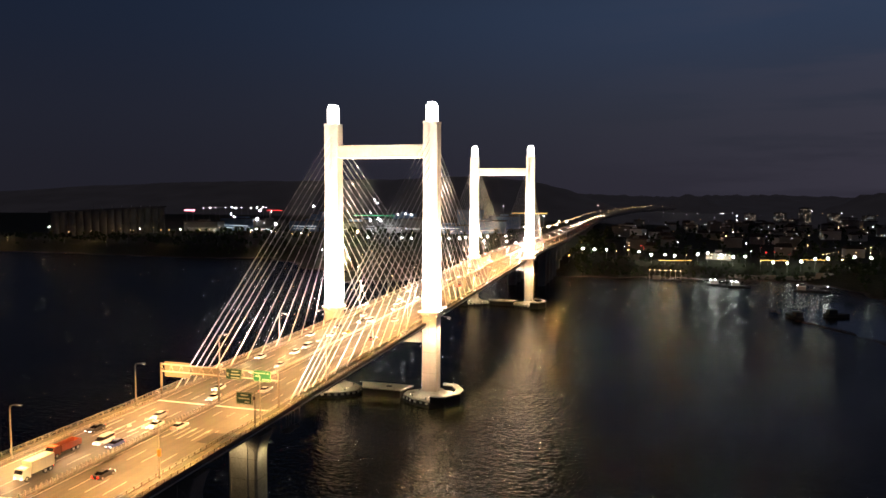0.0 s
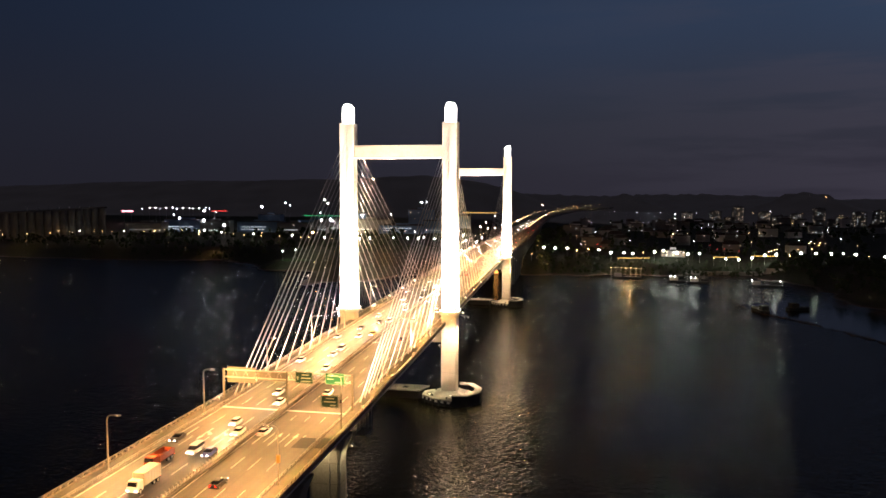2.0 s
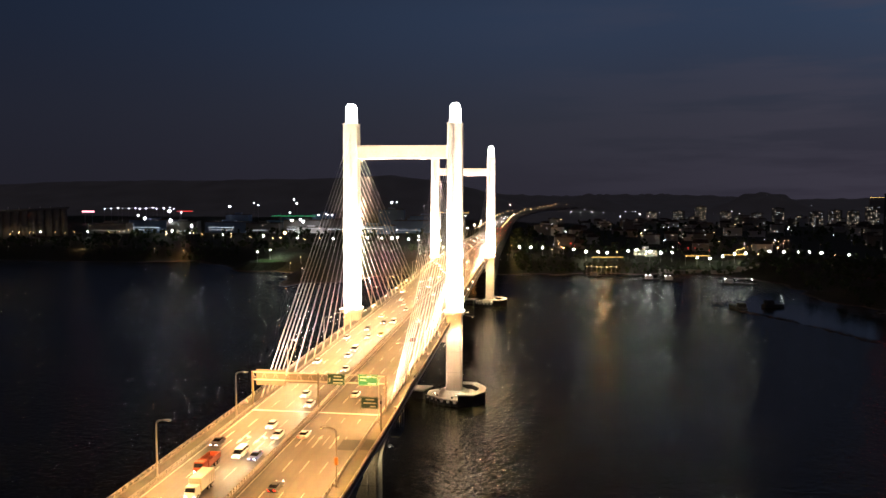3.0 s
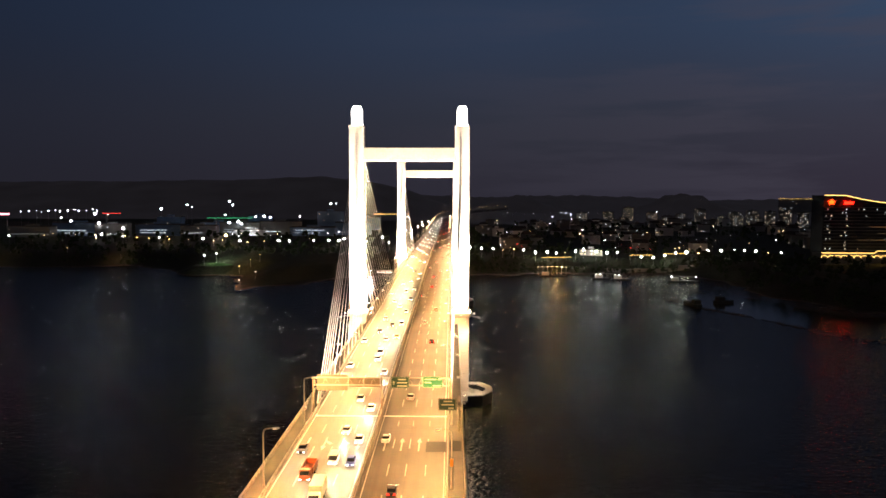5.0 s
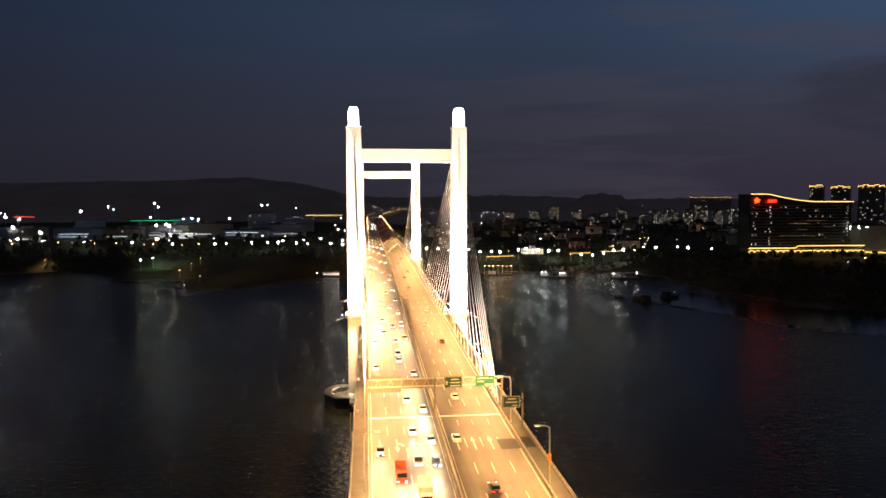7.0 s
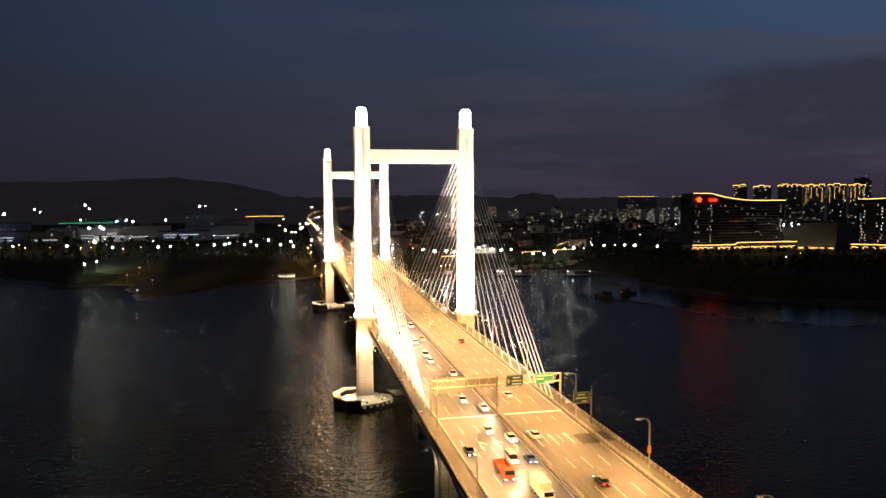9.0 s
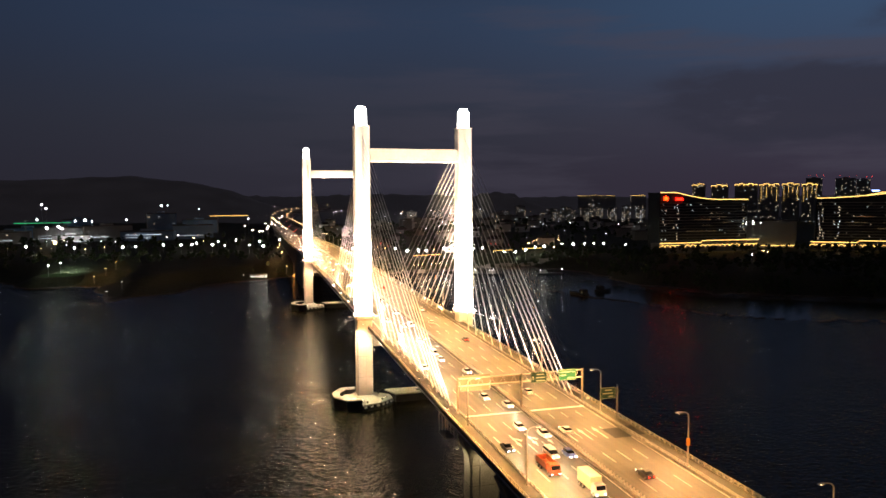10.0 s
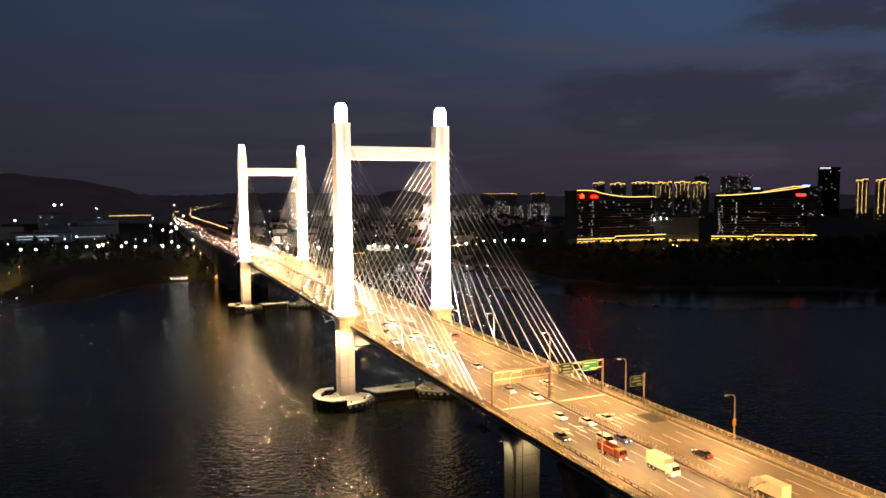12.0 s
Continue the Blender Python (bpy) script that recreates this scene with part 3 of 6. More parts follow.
def pile_cap(y0, s):
    """Boat-shaped pile cap: low fendered half inwards, high walled half outwards; s is its side of the bridge."""
    t = thing("pile_cap", pose(s * 21.4, y0, 0), "pale concrete pile cap with black fender skirt in the water", "pile cap", "pile caps of the towers")
    half = [(-11.2, -3.0), (-5.5, -8.0), (2.6, -10.5), (8.6, -10.0), (13.0, -3.0)]
    out = half + [(x, -y) for x, y in half[::-1]]
    out = [(x * s, y) for x, y in out]
    if s < 0:
        out = out[::-1]
    bm = bm_new()
    prism(bm, out, WATER - 5, -0.9)
    part("skirt", bm, M_BLACK, t, "black skirt")
    bm = bm_new()
    prism(bm, offset_outline(out, 0.2), -0.9, -0.4)
    part("cap", bm, M_CAP, t, "pale concrete cap")
    bm = bm_new()
    prism(bm, octagon(6.2, 6.6, 1.4), -0.4, 1.5, 0.60)
    part("plinth", bm, M_CAP, t)
    # high outer wall with a broad pale top
    wall = [p for p in out if p[0] * s > 2]
    ins = [p for p in offset_outline(out, 2.8)]
    inner = [ins[i] for i, p in enumerate(out) if p[0] * s > 2]
    for i in range(len(wall) - 1):
        if wall[i][0] * s < 3 and wall[i + 1][0] * s < 3:
            continue
        quad = [wall[i], wall[i + 1], inner[i + 1], inner[i]]
        grown = [(x * 1.008, y * 1.008) for x, y in quad[:2]] + quad[2:]
        for nm, z0, z1, mt, pts in (("outer_wall", -1.2, 1.5, M_BLACK, grown), ("wall_top", 1.5, 1.95, M_CAP, quad)):
            bm = bm_new()
            prism(bm, pts, z0, z1)
            bmesh.ops.recalc_face_normals(bm, faces=bm.faces)
            part(nm, bm, mt, t, "black fender wall" if nm == "outer_wall" else "broad pale wall top")
    # timber fender posts and white blocks along the low half
    k = len(out)
    for a in range(k):
        p, q = Vector((*out[a], 0)), Vector((*out[(a + 1) % k], 0))
        if (p.x + q.x) / 2 * s > 3:
            continue
        ln, d = (q - p).length, (q - p).normalized()
        nrm = Vector((d.y, -d.x, 0))
        m = max(2, int(ln / 2.2))
        for i in range(m):
            c = p + d * ln * (i + 0.5) / m
            turn = Matrix.Translation(c + nrm * 0.15) @ Matrix.Rotation(math.atan2(d.y, d.x), 4, "Z")
            bm = bm_new()
            box(bm, -0.62, 0.62, -0.12, 0.2, -1.75, -1.0, 0.04)
            part("fender_block", bm, M_WHITE, t).matrix_basis = turn
            bm = bm_new()
            box(bm, 0.75, 1.15, -0.25, 0.15, -5.0, -0.7)
            part("fender_post", bm, M_BLACK, t).matrix_basis = turn
    # bollards and a hatch on the cap
    for bx, by in ((-6.5, -4.5), (-6.5, 4.5), (0, -7.6), (0, 7.6)):
        bm = bm_new()
        tube(bm, (bx * s, by, -0.4), (bx * s, by, 0.3), 0.3, 8, 0.36)
        part("bollard", bm, M_DARK, t)
    bm = bm_new()
    box(bm, min(-9.4 * s, -7.2 * s), max(-9.4 * s, -7.2 * s), -1.8, 1.8, -0.4, -0.15, 0.05)
    part("hatch", bm, M_CONC, t)
    return t


M_CAP = material("cap_concrete", (0.50, 0.47, 0.41), 0.85, vary=0.25, scale=0.25, bump=0.3)
for y0, lab in ((T0, "floodlit white concrete tower of two columns with glowing crowns"), (T0 + SPAN, "floodlit white concrete tower standing towards the far bank")):
    tower(y0, lab)
    for s in (-1, 1):
        pile_cap(y0, s)
    # the pontoon's unlit sides are coloured black, only its lit top pale
    bm = bm_new()
    prism(bm, [(-8.4, y0 - 0.8), (8.4, y0 - 0.8), (11.3, y0 + 7.2), (-11.3, y0 + 7.2)], WATER - 4, 0.1)
    tie = link_mesh("fender_pontoon", bm, M_BLACK)
    tagged(tie, "long low black-sided pontoon between two pile caps", "pontoon", "pontoons under the towers")
    bm = bm_new()
    prism(bm, [(-8.6, y0 - 1.0), (8.6, y0 - 1.0), (11.6, y0 + 7.4), (-11.6, y0 + 7.4)], 0.1, 0.6)
    part("deck_slab", bm, M_CONC, tie, "pale concrete top")
    bm = bm_new()
    box(bm, 1.0, 3.2, y0 + 2.2, y0 + 3.9, 0.6, 0.9, 0.05)
    part("hatch", bm, M_DARK, tie)


def approach_pier(y0, full=True):
    """Two broad stems that flare outwards under the deck edge, an arched recess in each face."""
    t = thing("approach_pier", pose(0, y0, 0), "broad concrete approach pier with flared arched heads", "pier", "approach piers")
    zt = road_level(y0) - 2.75
    foot = -10.0
    for s in (-1, 1):
        rings = []
        for z, x0, x1, hy in ((foot, 10.2, 17.7, 2.4), (zt - 6.5, 10.2, 17.7, 2.4), (zt - 4.6, 10.1, 17.85, 2.42), (zt - 3.0, 9.9, 18.2, 2.5), (zt - 1.6, 9.7, 18.75, 2.6), (zt - 0.6, 9.5, 19.2, 2.7), (zt, 9.4, 19.35, 2.75)):
            c = 0.22
            ring = [(x0 + c, -hy), (x1 - c, -hy), (x1, -hy + c), (x1, hy - c), (x1 - c, hy), (x0 + c, hy), (x0, hy - c), (x0, -hy + c)]
            rings.append([(s * x, y, z) for x, y in ring])
        bm = bm_new()
        loft(bm, rings)
        bmesh.ops.recalc_face_normals(bm, faces=bm.faces)
        stem = part("stem", bm, M_CONC, t, "weathered concrete pier stem")
        if not full:
            continue
        for f in (-1, 1):
            bm = bm_new()
            arc = [(3.2 * math.cos(math.pi * i / 14), 2.4 * math.sin(math.pi * i / 14)) for i in range(15)]
            pts = [(s * 13.95 + x, f * 2.46, zt - 4.8 + z) for x, z in arc]
            pipe(bm, [(s * 13.95 + 3.2, f * 2.40, foot)] + pts + [(s * 13.95 - 3.2, f * 2.40, foot)], 0.13, 6)
            part("arch_moulding", bm, M_CONC, stem)
        for z in (-2.0, 3.5, 9.0, 14.0, 19.0):
            bm = bm_new()
            box(bm, min(s * 10.195, s * 17.705), max(s * 10.195, s * 17.705), -2.405, 2.405, z, z + 0.14)
            part("casting_joint", bm, M_FASCIA, stem, "dark casting joint")
        bm = bm_new()
        tube(bm, (s * 15.2, -2.55, foot), (s * 15.2, -2.55, zt - 1.0), 0.12, 6)
        part("drain_pipe", bm, M_RAIL, stem, "pale drain pipe")
    bm = bm_new()
    box(bm, -9.8, 9.8, -1.8, 1.8, zt - 2.6, zt - 0.3, 0.1)
    part("cap_beam", bm, M_CONC, t)
    return t


pier = approach_pier(-127.5)
for k in (1, 2, 3):
    copy_thing(pier, pose(0, -127.5 - 26 * k, road_level(-127.5 - 26 * k) - road_level(-127.5)))
far_pier = approach_pier(SPAN + 127.5, False)
for k in range(1, 24):
    y = SPAN + 127.5 + 26 * k
    copy_thing(far_pier, pose(0, y, road_level(y) - road_level(SPAN + 127.5)))


# ---------------------------------------------------------------- stay cables
ANCHORS = [19.5 + 9.25 * k for k in range(9)] + [98.5, 103.0, 107.0, 111.0]
MAIN = [19.5 + 9.0 * k for k in range(13)]


def stay_cable(s, y_tower, y_deck, z_top):
    x = s * 17.3
    lo = Vector((x, y_deck, road_level(y_deck) + 1.4))
    hi = Vector((s * (COL_X - 0.4), y_tower + math.copysign(2.7, y_deck - y_tower), z_top))
    bm = bm_new()
    tube(bm, lo, hi, 0.088, 8)
    c = tagged(link_mesh("stay_cable", bm, M_CABLE, smooth=True), "white sheathed stay cable from tower to deck", "stay cable", "stay cables")
    d = (hi - lo).normalized()
    bm = bm_new()
    tube(bm, lo - d * 1.6, lo + d * 1.3, 0.22, 8, 0.17)
    part("anchor_socket", bm, M_CABLE, c, "thick socket at the deck")
    return c


for s in (-1, 1):
    for y_tower, back in ((T0, -1), (T0 + SPAN, 1)):
        for side in (-1, 1):
            row = ANCHORS if side == back else MAIN
            for k, d in enumerate(row):
                stay_cable(s, y_tower, y_tower + side * d, 62 + 44 * (k / (len(row) - 1)) ** 0.92)

# ---------------------------------------------------------------- street lamps


def street_lamp():
    t = thing("street_lamp", Matrix(), "pale steel street lamp with a lit curved arm", "street lamp", "street lamps of the bridge")
    bm = bm_new()
    tube(bm, (0, 0, 0), (0, 0, 10.2), 0.15, 8, 0.10)
    tube(bm, (0, 0, 0), (0, 0, 0.5), 0.26, 8, 0.22)
    part("pole", bm, M_RAIL, t)
    bm = bm_new()
    pipe(bm, [(0, 0, 10.1), (0.15, 0, 10.65), (0.6, 0, 11.0), (1.4, 0, 11.15), (2.0, 0, 11.15)], 0.075, 6)
    part("arm", bm, M_RAIL, t)
    bm = bm_new()
    loft(bm, [[(x, yy, z) for x, yy in ((1.8, -w), (2.95, -w * 0.8), (2.95, w * 0.8), (1.8, w))] for z, w in ((11.06, 0.2), (11.16, 0.22), (11.28, 0.12))])
    bmesh.ops.recalc_face_normals(bm, faces=bm.faces)
    head = part("lamp_head", bm, M_STEEL, t)
    bm = bm_new()
    box(bm, 1.95, 2.80, -0.12, 0.12, 11.02, 11.055)
    part("lamp_glass", bm, M_LAMP, head, "lit amber lamp glass")
    for f in (-1, 1):
        li = bpy.data.lights.new("street_lamp_light", "SPOT")
        li.energy, li.color, li.spot_size, li.spot_blend, li.shadow_soft_size = STREET_W, WARM, radians(129), 1.0, 0.4
        lo = new("street_lamp_light", li)
        lo.parent = t
        lo.matrix_basis = look((2.4, 0, 10.8), (5.8, f * 10.5, 0.0))
    return t


lamp = street_lamp()
lamp.matrix_basis = pose(-17.4, -164.0 - 36.5 * 5, road_level(-346) + 0.22)
M_FARLAMP = glow("amber_road_lamp_glass", (1.0, 0.60, 0.24), 11.0, 0.6)
bm = bm_new()
ball(bm, (0, 0, 0), 0.48, 2)
FAR_GLOBE = bpy.data.meshes.new("lamp_glass")
bm.to_mesh(FAR_GLOBE)
bm.free()
FAR_GLOBE.materials.append(M_FARLAMP)
for k in range(-5, 62):
    y = -164.0 + 36.5 * k
    for sd in (-1, 1):
        if (k, sd) == (-5, -1) or y > 1950:
            continue
        slope = 0.0 if y < 1100 else math.degrees(math.atan((y - 1100) / 2000.0))
        o = copy_thing(lamp, pose(sd * 17.4 + centre_line(y), y, road_level(y) + 0.22, 0, 0, (0 if sd < 0 else 180) - slope))
        if 330 < y <= 620:
            bpy.data.objects.remove([c for c in o.children if c.type == "LIGHT"][k % 2])
        if y > 620:
            # on the land the lamps are bare bright globes; every other one lights the road
            beams = [c for c in o.children if c.type == "LIGHT"]
            for ch in beams[(1 if k % 2 and y < 900 else 0):]:
                bpy.data.objects.remove(ch)
            if y < 1100 or k % 2:
                globe = new("lamp_globe", FAR_GLOBE)
                globe.parent = o
                globe.location = (2.4, 0, 10.6)
        if sd > 0 and y < -140:
            bm = bm_new()
            box(bm, -0.3, 0.3, -0.22, 0.22, 4.2, 5.6, 0.05)
            part("control_box", bm, M_ORANGE, o, "orange control box on the pole")


# ---------------------------------------------------------------- floodlights
CREAM = (1.0, 0.68, 0.40)
PINK_WHITE = (1.0, 0.80, 0.68)


def floodlight(at, target, power, size, colour=WHITE_WARM, blend=0.8, arm_to=None):
    t = thing("floodlight", look(at, target), "small lit floodlight aimed at the bridge tower", "floodlight", "tower floodlights")
    bm = bm_new()
    box(bm, -0.45, 0.45, -0.35, 0.35, 0.0, 0.4, 0.06)
    part("housing", bm, M_STEEL, t)
    bm = bm_new()
    box(bm, -0.38, 0.38, -0.28, 0.28, -0.03, -0.004)
    part("lens", bm, M_FLOODGLASS, t, "glowing lens")
    bm = bm_new()
    tube(bm, (0, -0.3, 0.2), (0, -0.9, 0.2), 0.06, 6)
    part("bracket", bm, M_STEEL, t)
    if arm_to:
        bm = bm_new()
        tube(bm, (0, 0, 0.3), look(at, target).inverted() @ Vector(arm_to), 0.09, 6)
        part("arm", bm, M_STEEL, t, "steel arm to the column")
    li = bpy.data.lights.new("flood_light", "SPOT")
    li.energy, li.color, li.spot_size, li.spot_blend, li.shadow_soft_size = power, colour, radians(size), blend, 0.8
    lo = new("flood_light", li)
    lo.parent = t
    lo.matrix_basis = pose(0, 0, -0.1)
    return t


for y0 in (T0, T0 + SPAN):
    collar_w = COLLAR_W
    for s in (-1, 1):
        cx = s * COL_X
        if y0 != T0:
            collar_w = COLLAR_FAR_W * (1.8 if s > 0 else 0.9)
        for f in (-1, 1):
            floodlight((s * 18.6, y0 + f * 26, road_level(y0 + f * 26) + 1.2), (cx, y0, 82), FLOOD_W, 50)
            floodlight((cx, y0 + f * 5.2, 33.6), (cx, y0, 52), collar_w, 75, COLLAR_TINT, arm_to=(cx, y0 + f * 3.6, 33.4))
            floodlight((s * 18.9, y0 + f * 30, road_level(y0 + f * 30) + 1.2), (cx + s * 1.2, y0, 60), FLOOD_W * 1.8, 30)
            floodlight((cx + s * 1.6, y0 + f * 7.4, 31.6), (cx + s * 0.4, y0 + f * 3.4, 3), BASE_W, 96, CREAM, arm_to=(cx + s * 1.6, y0 + f * 3.4, 32.6))
            floodlight((cx - s * 3.9, y0 + f * 2.6, road_level(y0) - 9.2), (0, y0 + f * 2.0, road_level(y0) - 6.0), BASE_W * 0.5, 110)
        floodlight((cx + s * 5.4, y0, 33.6), (cx, y0, 55), collar_w, 75, COLLAR_TINT, arm_to=(cx + s * 3.8, y0, 33.4))
        floodlight((cx - s * 5.4, y0, 33.6), (cx, y0, 55), collar_w, 75, COLLAR_TINT, arm_to=(cx - s * 3.8, y0, 33.4))
        floodlight((cx + s * 7.4, y0, 31.6), (cx + s * 3.4, y0, 3), BASE_W, 96, CREAM, arm_to=(cx + s * 3.6, y0, 32.6))
        floodlight((cx - s * 7.5, y0 - 4.5, 0.4), (cx - s * 4, y0, 20), BASE_W * 0.5, 90, CREAM)
        floodlight((cx + s * 1.5, y0 - 6.2, 0.5), (cx + s * 0.5, y0 - 2.9, 27), BASE_W * 0.2, 50, CREAM)
        # a row of lights on the footway washes each fan of cables from below
        for f in (-1, 1):
            for d in (24.0, 52.0, 80.0, 110.0):
                top = 62 + 44 * min(1.0, d / 110.0)
                floodlight((s * 19.4, y0 + f * (d + 7.0), road_level(y0 + f * (d + 7.0)) + 0.9), (s * 19.6, y0 + f * d * 0.28, 31 + (top - 31) * 0.78), CABLE_W, 66, PINK_WHITE, 1.0)
for s in (-1, 1):
    floodlight((s * 14.0, -127.5 - 5.6, 24.4), (s * 14.0, -127.5 - 2.3, 8), PIER_W, 130, (1.0, 0.72, 0.36))
    floodlight((s * 20.0, -127.5, 22.8), (s * 17.2, -127.5, 12), PIER_W * 0.7, 130, (1.0, 0.80, 0.42))

# ---------------------------------------------------------------- road markings
marks = thing("road_markings", Matrix(), "worn white lane lines and arrows on the asphalt", "road marking", kind="structure")
LINES = (4.80, 8.35, 12.25)
bm = bm_new()
box(bm, -0.09, 0.09, 0, 6.0, 0.004, 0.008)
dash = None
rest = bm_new()
for sd in (-1, 1):
    for lane in LINES:
        y = -300.0 + (7.2 if sd > 0 else 2.0)
        while y < 1080:
            x = sd * lane
            if y > 330:
                loft(rest, [[(x - 0.09, v, road_level(v) + 0.004), (x + 0.09, v, road_level(v) + 0.004), (x + 0.09, v, road_level(v) + 0.01), (x - 0.09, v, road_level(v) + 0.01)] for v in (y, y + 6)])
            elif dash is None:
                dash = part("lane_dash", bm, M_PAINT, marks)
                dash.matrix_basis = on_road(x, y)
            else:
                share("lane_dash", dash, marks, on_road(x, y))
            y += 15.0
part("far_lane_dashes", rest, M_PAINT, marks)["kind"] = "stuff"
for x in (-EDGE_LINE, -0.95, 0.95, EDGE_LINE):
    deck_strip("edge_line", [(x - 0.09, ROAD + 0.004), (x + 0.09, ROAD + 0.004), (x + 0.09, ROAD + 0.009), (x - 0.09, ROAD + 0.009)], M_PAINT, marks, y1=1100.0)
for sd in (-1, 1):
    bm = bm_new()
    box(bm, -7.75, 7.75, -0.45, 0.45, 0.004, 0.012)
    part("expansion_joint", bm, M_WHITE, deck, "pale concrete expansion joint strip").matrix_basis = on_road(sd * 8.45, -120.6)
for x0, x1, up in ((11.9, 16.2, 0.0), (17.0, 19.5, 0.22)):
    bm = bm_new()
    box(bm, x0, x1, -3.2, 3.2, 0.001, 0.014)
    part("repair_patch", bm, M_PATCH, deck, "dark patch on the deck").matrix_basis = on_road(0, -141.6, up)


def arrow(x, y, back=False, turn=0):
    pts = [(-0.16, 0), (0.16, 0), (0.16, 5.4), (0.55, 5.4), (0, 8.2), (-0.55, 5.4), (-0.16, 5.4)]
    bm = bm_new()
    bm.faces.new([bm.verts.new((px, py, 0.012)) for px, py in pts])
    if turn:
        q = [(0.16, 2.0), (1.0, 3.1), (1.0, 2.7), (1.75, 3.9), (1.0, 4.7), (1.0, 4.2), (0.16, 3.0)]
        bm.faces.new([bm.verts.new((turn * px, py, 0.012)) for px, py in q])
    bmesh.ops.recalc_face_normals(bm, faces=bm.faces)
    o = part("lane_arrow", bm, M_PAINT, marks)
    o.matrix_basis = on_road(x, y, 0.0, 180 if back else 0)


for x in (2.9, 6.55, 10.35):
    arrow(x, -144.3)
for x, tn in ((-2.9, 0), (-6.55, -1), (-10.35, -1), (-14.1, 0)):
    arrow(x, -136.2, True, tn)

# ---------------------------------------------------------------- railings and fences


def rail_panel(name, length, bars, post_h, post_w, mat):
    """One panel: two posts' worth of fence, bars at given heights."""
    bm = bm_new()
    box(bm, -post_w / 2, post_w / 2, -post_w / 2, post_w / 2, 0, post_h)
    box(bm, -post_w / 2, post_w / 2, length / 2 - post_w / 2, length / 2 + post_w / 2, 0, post_h)
    for z, r in bars:
        box(bm, -r, r, 0, length, z - r, z + r)
    return bm


def run_of(name, label, cat, x, z, bm, mat, y0, y1, step, pieces):
    t = thing(name, pose(x, 0, z), label, cat, "railings of the bridge")
    one = part("panel", bm, mat, t)
    seat = Matrix.Translation((0, 0, -ROAD))
    one.matrix_basis = seat @ on_road(0, y0)
    y, k = y0 + step, 1
    while y < y1 and k < pieces:
        share("panel", one, t, seat @ on_road(0, y))
        y += step
        k += 1
    if y < y1:
        far = bm_new()
        src = one.data
        count = int((y1 - y) / step)
        tmp = bm_new()
        tmp.from_mesh(src)
        vs = [v.co.copy() for v in tmp.verts]
        fs = [[v.index for v in f.verts] for f in tmp.faces]
        tmp.free()
        for i in range(count):
            nv = [far.verts.new((c.x, c.y + y + i * step, c.z + road_level(c.y + y + i * step) - ROAD)) for c in vs]
            for f in fs:
                far.faces.new([nv[j] for j in f])
        part("rail_run", far, mat, t)["kind"] = "stuff"
    return t


for sd in (-1, 1):
    run_of("footway_railing", "pale painted steel railing along the footway edge", "railing", sd * (HALF + 0.12), ROAD + 0.5,
           rail_panel("panel", 4.0, ((0.25, 0.03), (0.5, 0.03), (0.75, 0.045)), 0.8, 0.14, M_RAIL), M_RAIL, -300, 900, 4.0, 110)
    run_of("crash_barrier", "pale steel crash barrier between road and footway", "crash barrier", sd * (KERB + 0.02), ROAD + 0.36,
           rail_panel("panel", 4.0, ((0.25, 0.045), (0.6, 0.045)), 0.6, 0.16, M_RAIL), M_RAIL, -300, 900, 4.0, 110)
run_of("median_fence", "pale slatted glare fence on the median", "fence", 0.0, ROAD + 0.34,
       rail_panel("panel", 2.4, ((0.18, 0.05), (0.5, 0.04)), 0.95, 0.22, M_RAIL), M_RAIL, -300, 900, 2.4, 180)

# ---------------------------------------------------------------- sign gantry


def bars_on(board, x0, x1, z0, z1, rows, mat, y):
    """Unreadable lettering as plain bars."""
    for k, (a, b) in enumerate(rows):
        bm = bm_new()
        zz = z1 - (z1 - z0) * (k + 0.9) / (len(rows) + 0.6)
        hh = (z1 - z0) / (len(rows) + 0.6) * 0.19
        box(bm, x0 + (x1 - x0) * a, x0 + (x1 - x0) * b, y - 0.03, y - 0.004, zz - hh, zz + hh)
        part("lettering_bar", bm, mat, board)


def sign_board(parent, x0, x1, z0, z1, y, mat, label, rows):
    bm = bm_new()
    box(bm, x0, x1, y, y + 0.12, z0, z1, 0.03)
    b = part("sign_board", bm, mat, parent, label)
    for a, c, d, e in ((x0 + .08, x1 - .08, z1 - .16, z1 - .08), (x0 + .08, x1 - .08, z0 + .08, z0 + .16), (x0 + .08, x0 + .16, z0 + .16, z1 - .16), (x1 - .16, x1 - .08, z0 + .16, z1 - .16)):
        if rows:
            bm = bm_new()
            box(bm, a, c, y - 0.02, y - 0.003, d, e)
            part("sign_border", bm, M_SIGNTXT, b)
    bars_on(b, x0 + 0.3, x1 - 0.3, z0, z1, rows, M_SIGNTXT, y)
    return b


GY0 = -118.4
gantry = thing("sign_gantry", pose(0, 0, 0), "weathered steel sign gantry spanning both carriageways with green boards", "sign gantry")
for x in (-17.1, 0.0, 17.1):
    bm = bm_new()
    box(bm, x - 0.22, x + 0.22, GY0 + 0.2, GY0 + 0.64, road_level(GY0) + 0.2, 37.2, 0.04)
    box(bm, x - 0.4, x + 0.4, GY0 + 0.02, GY0 + 0.82, road_level(GY0) + 0.2, road_level(GY0) + 0.5)
    part("post", bm, M_GANTRY, gantry, "square steel post")
for z in (35.0, 36.9):
    bm = bm_new()
    box(bm, -17.1, 17.1, GY0 + 0.3, GY0 + 0.54, z - 0.14, z + 0.14)
    part("beam", bm, M_RAIL, gantry)
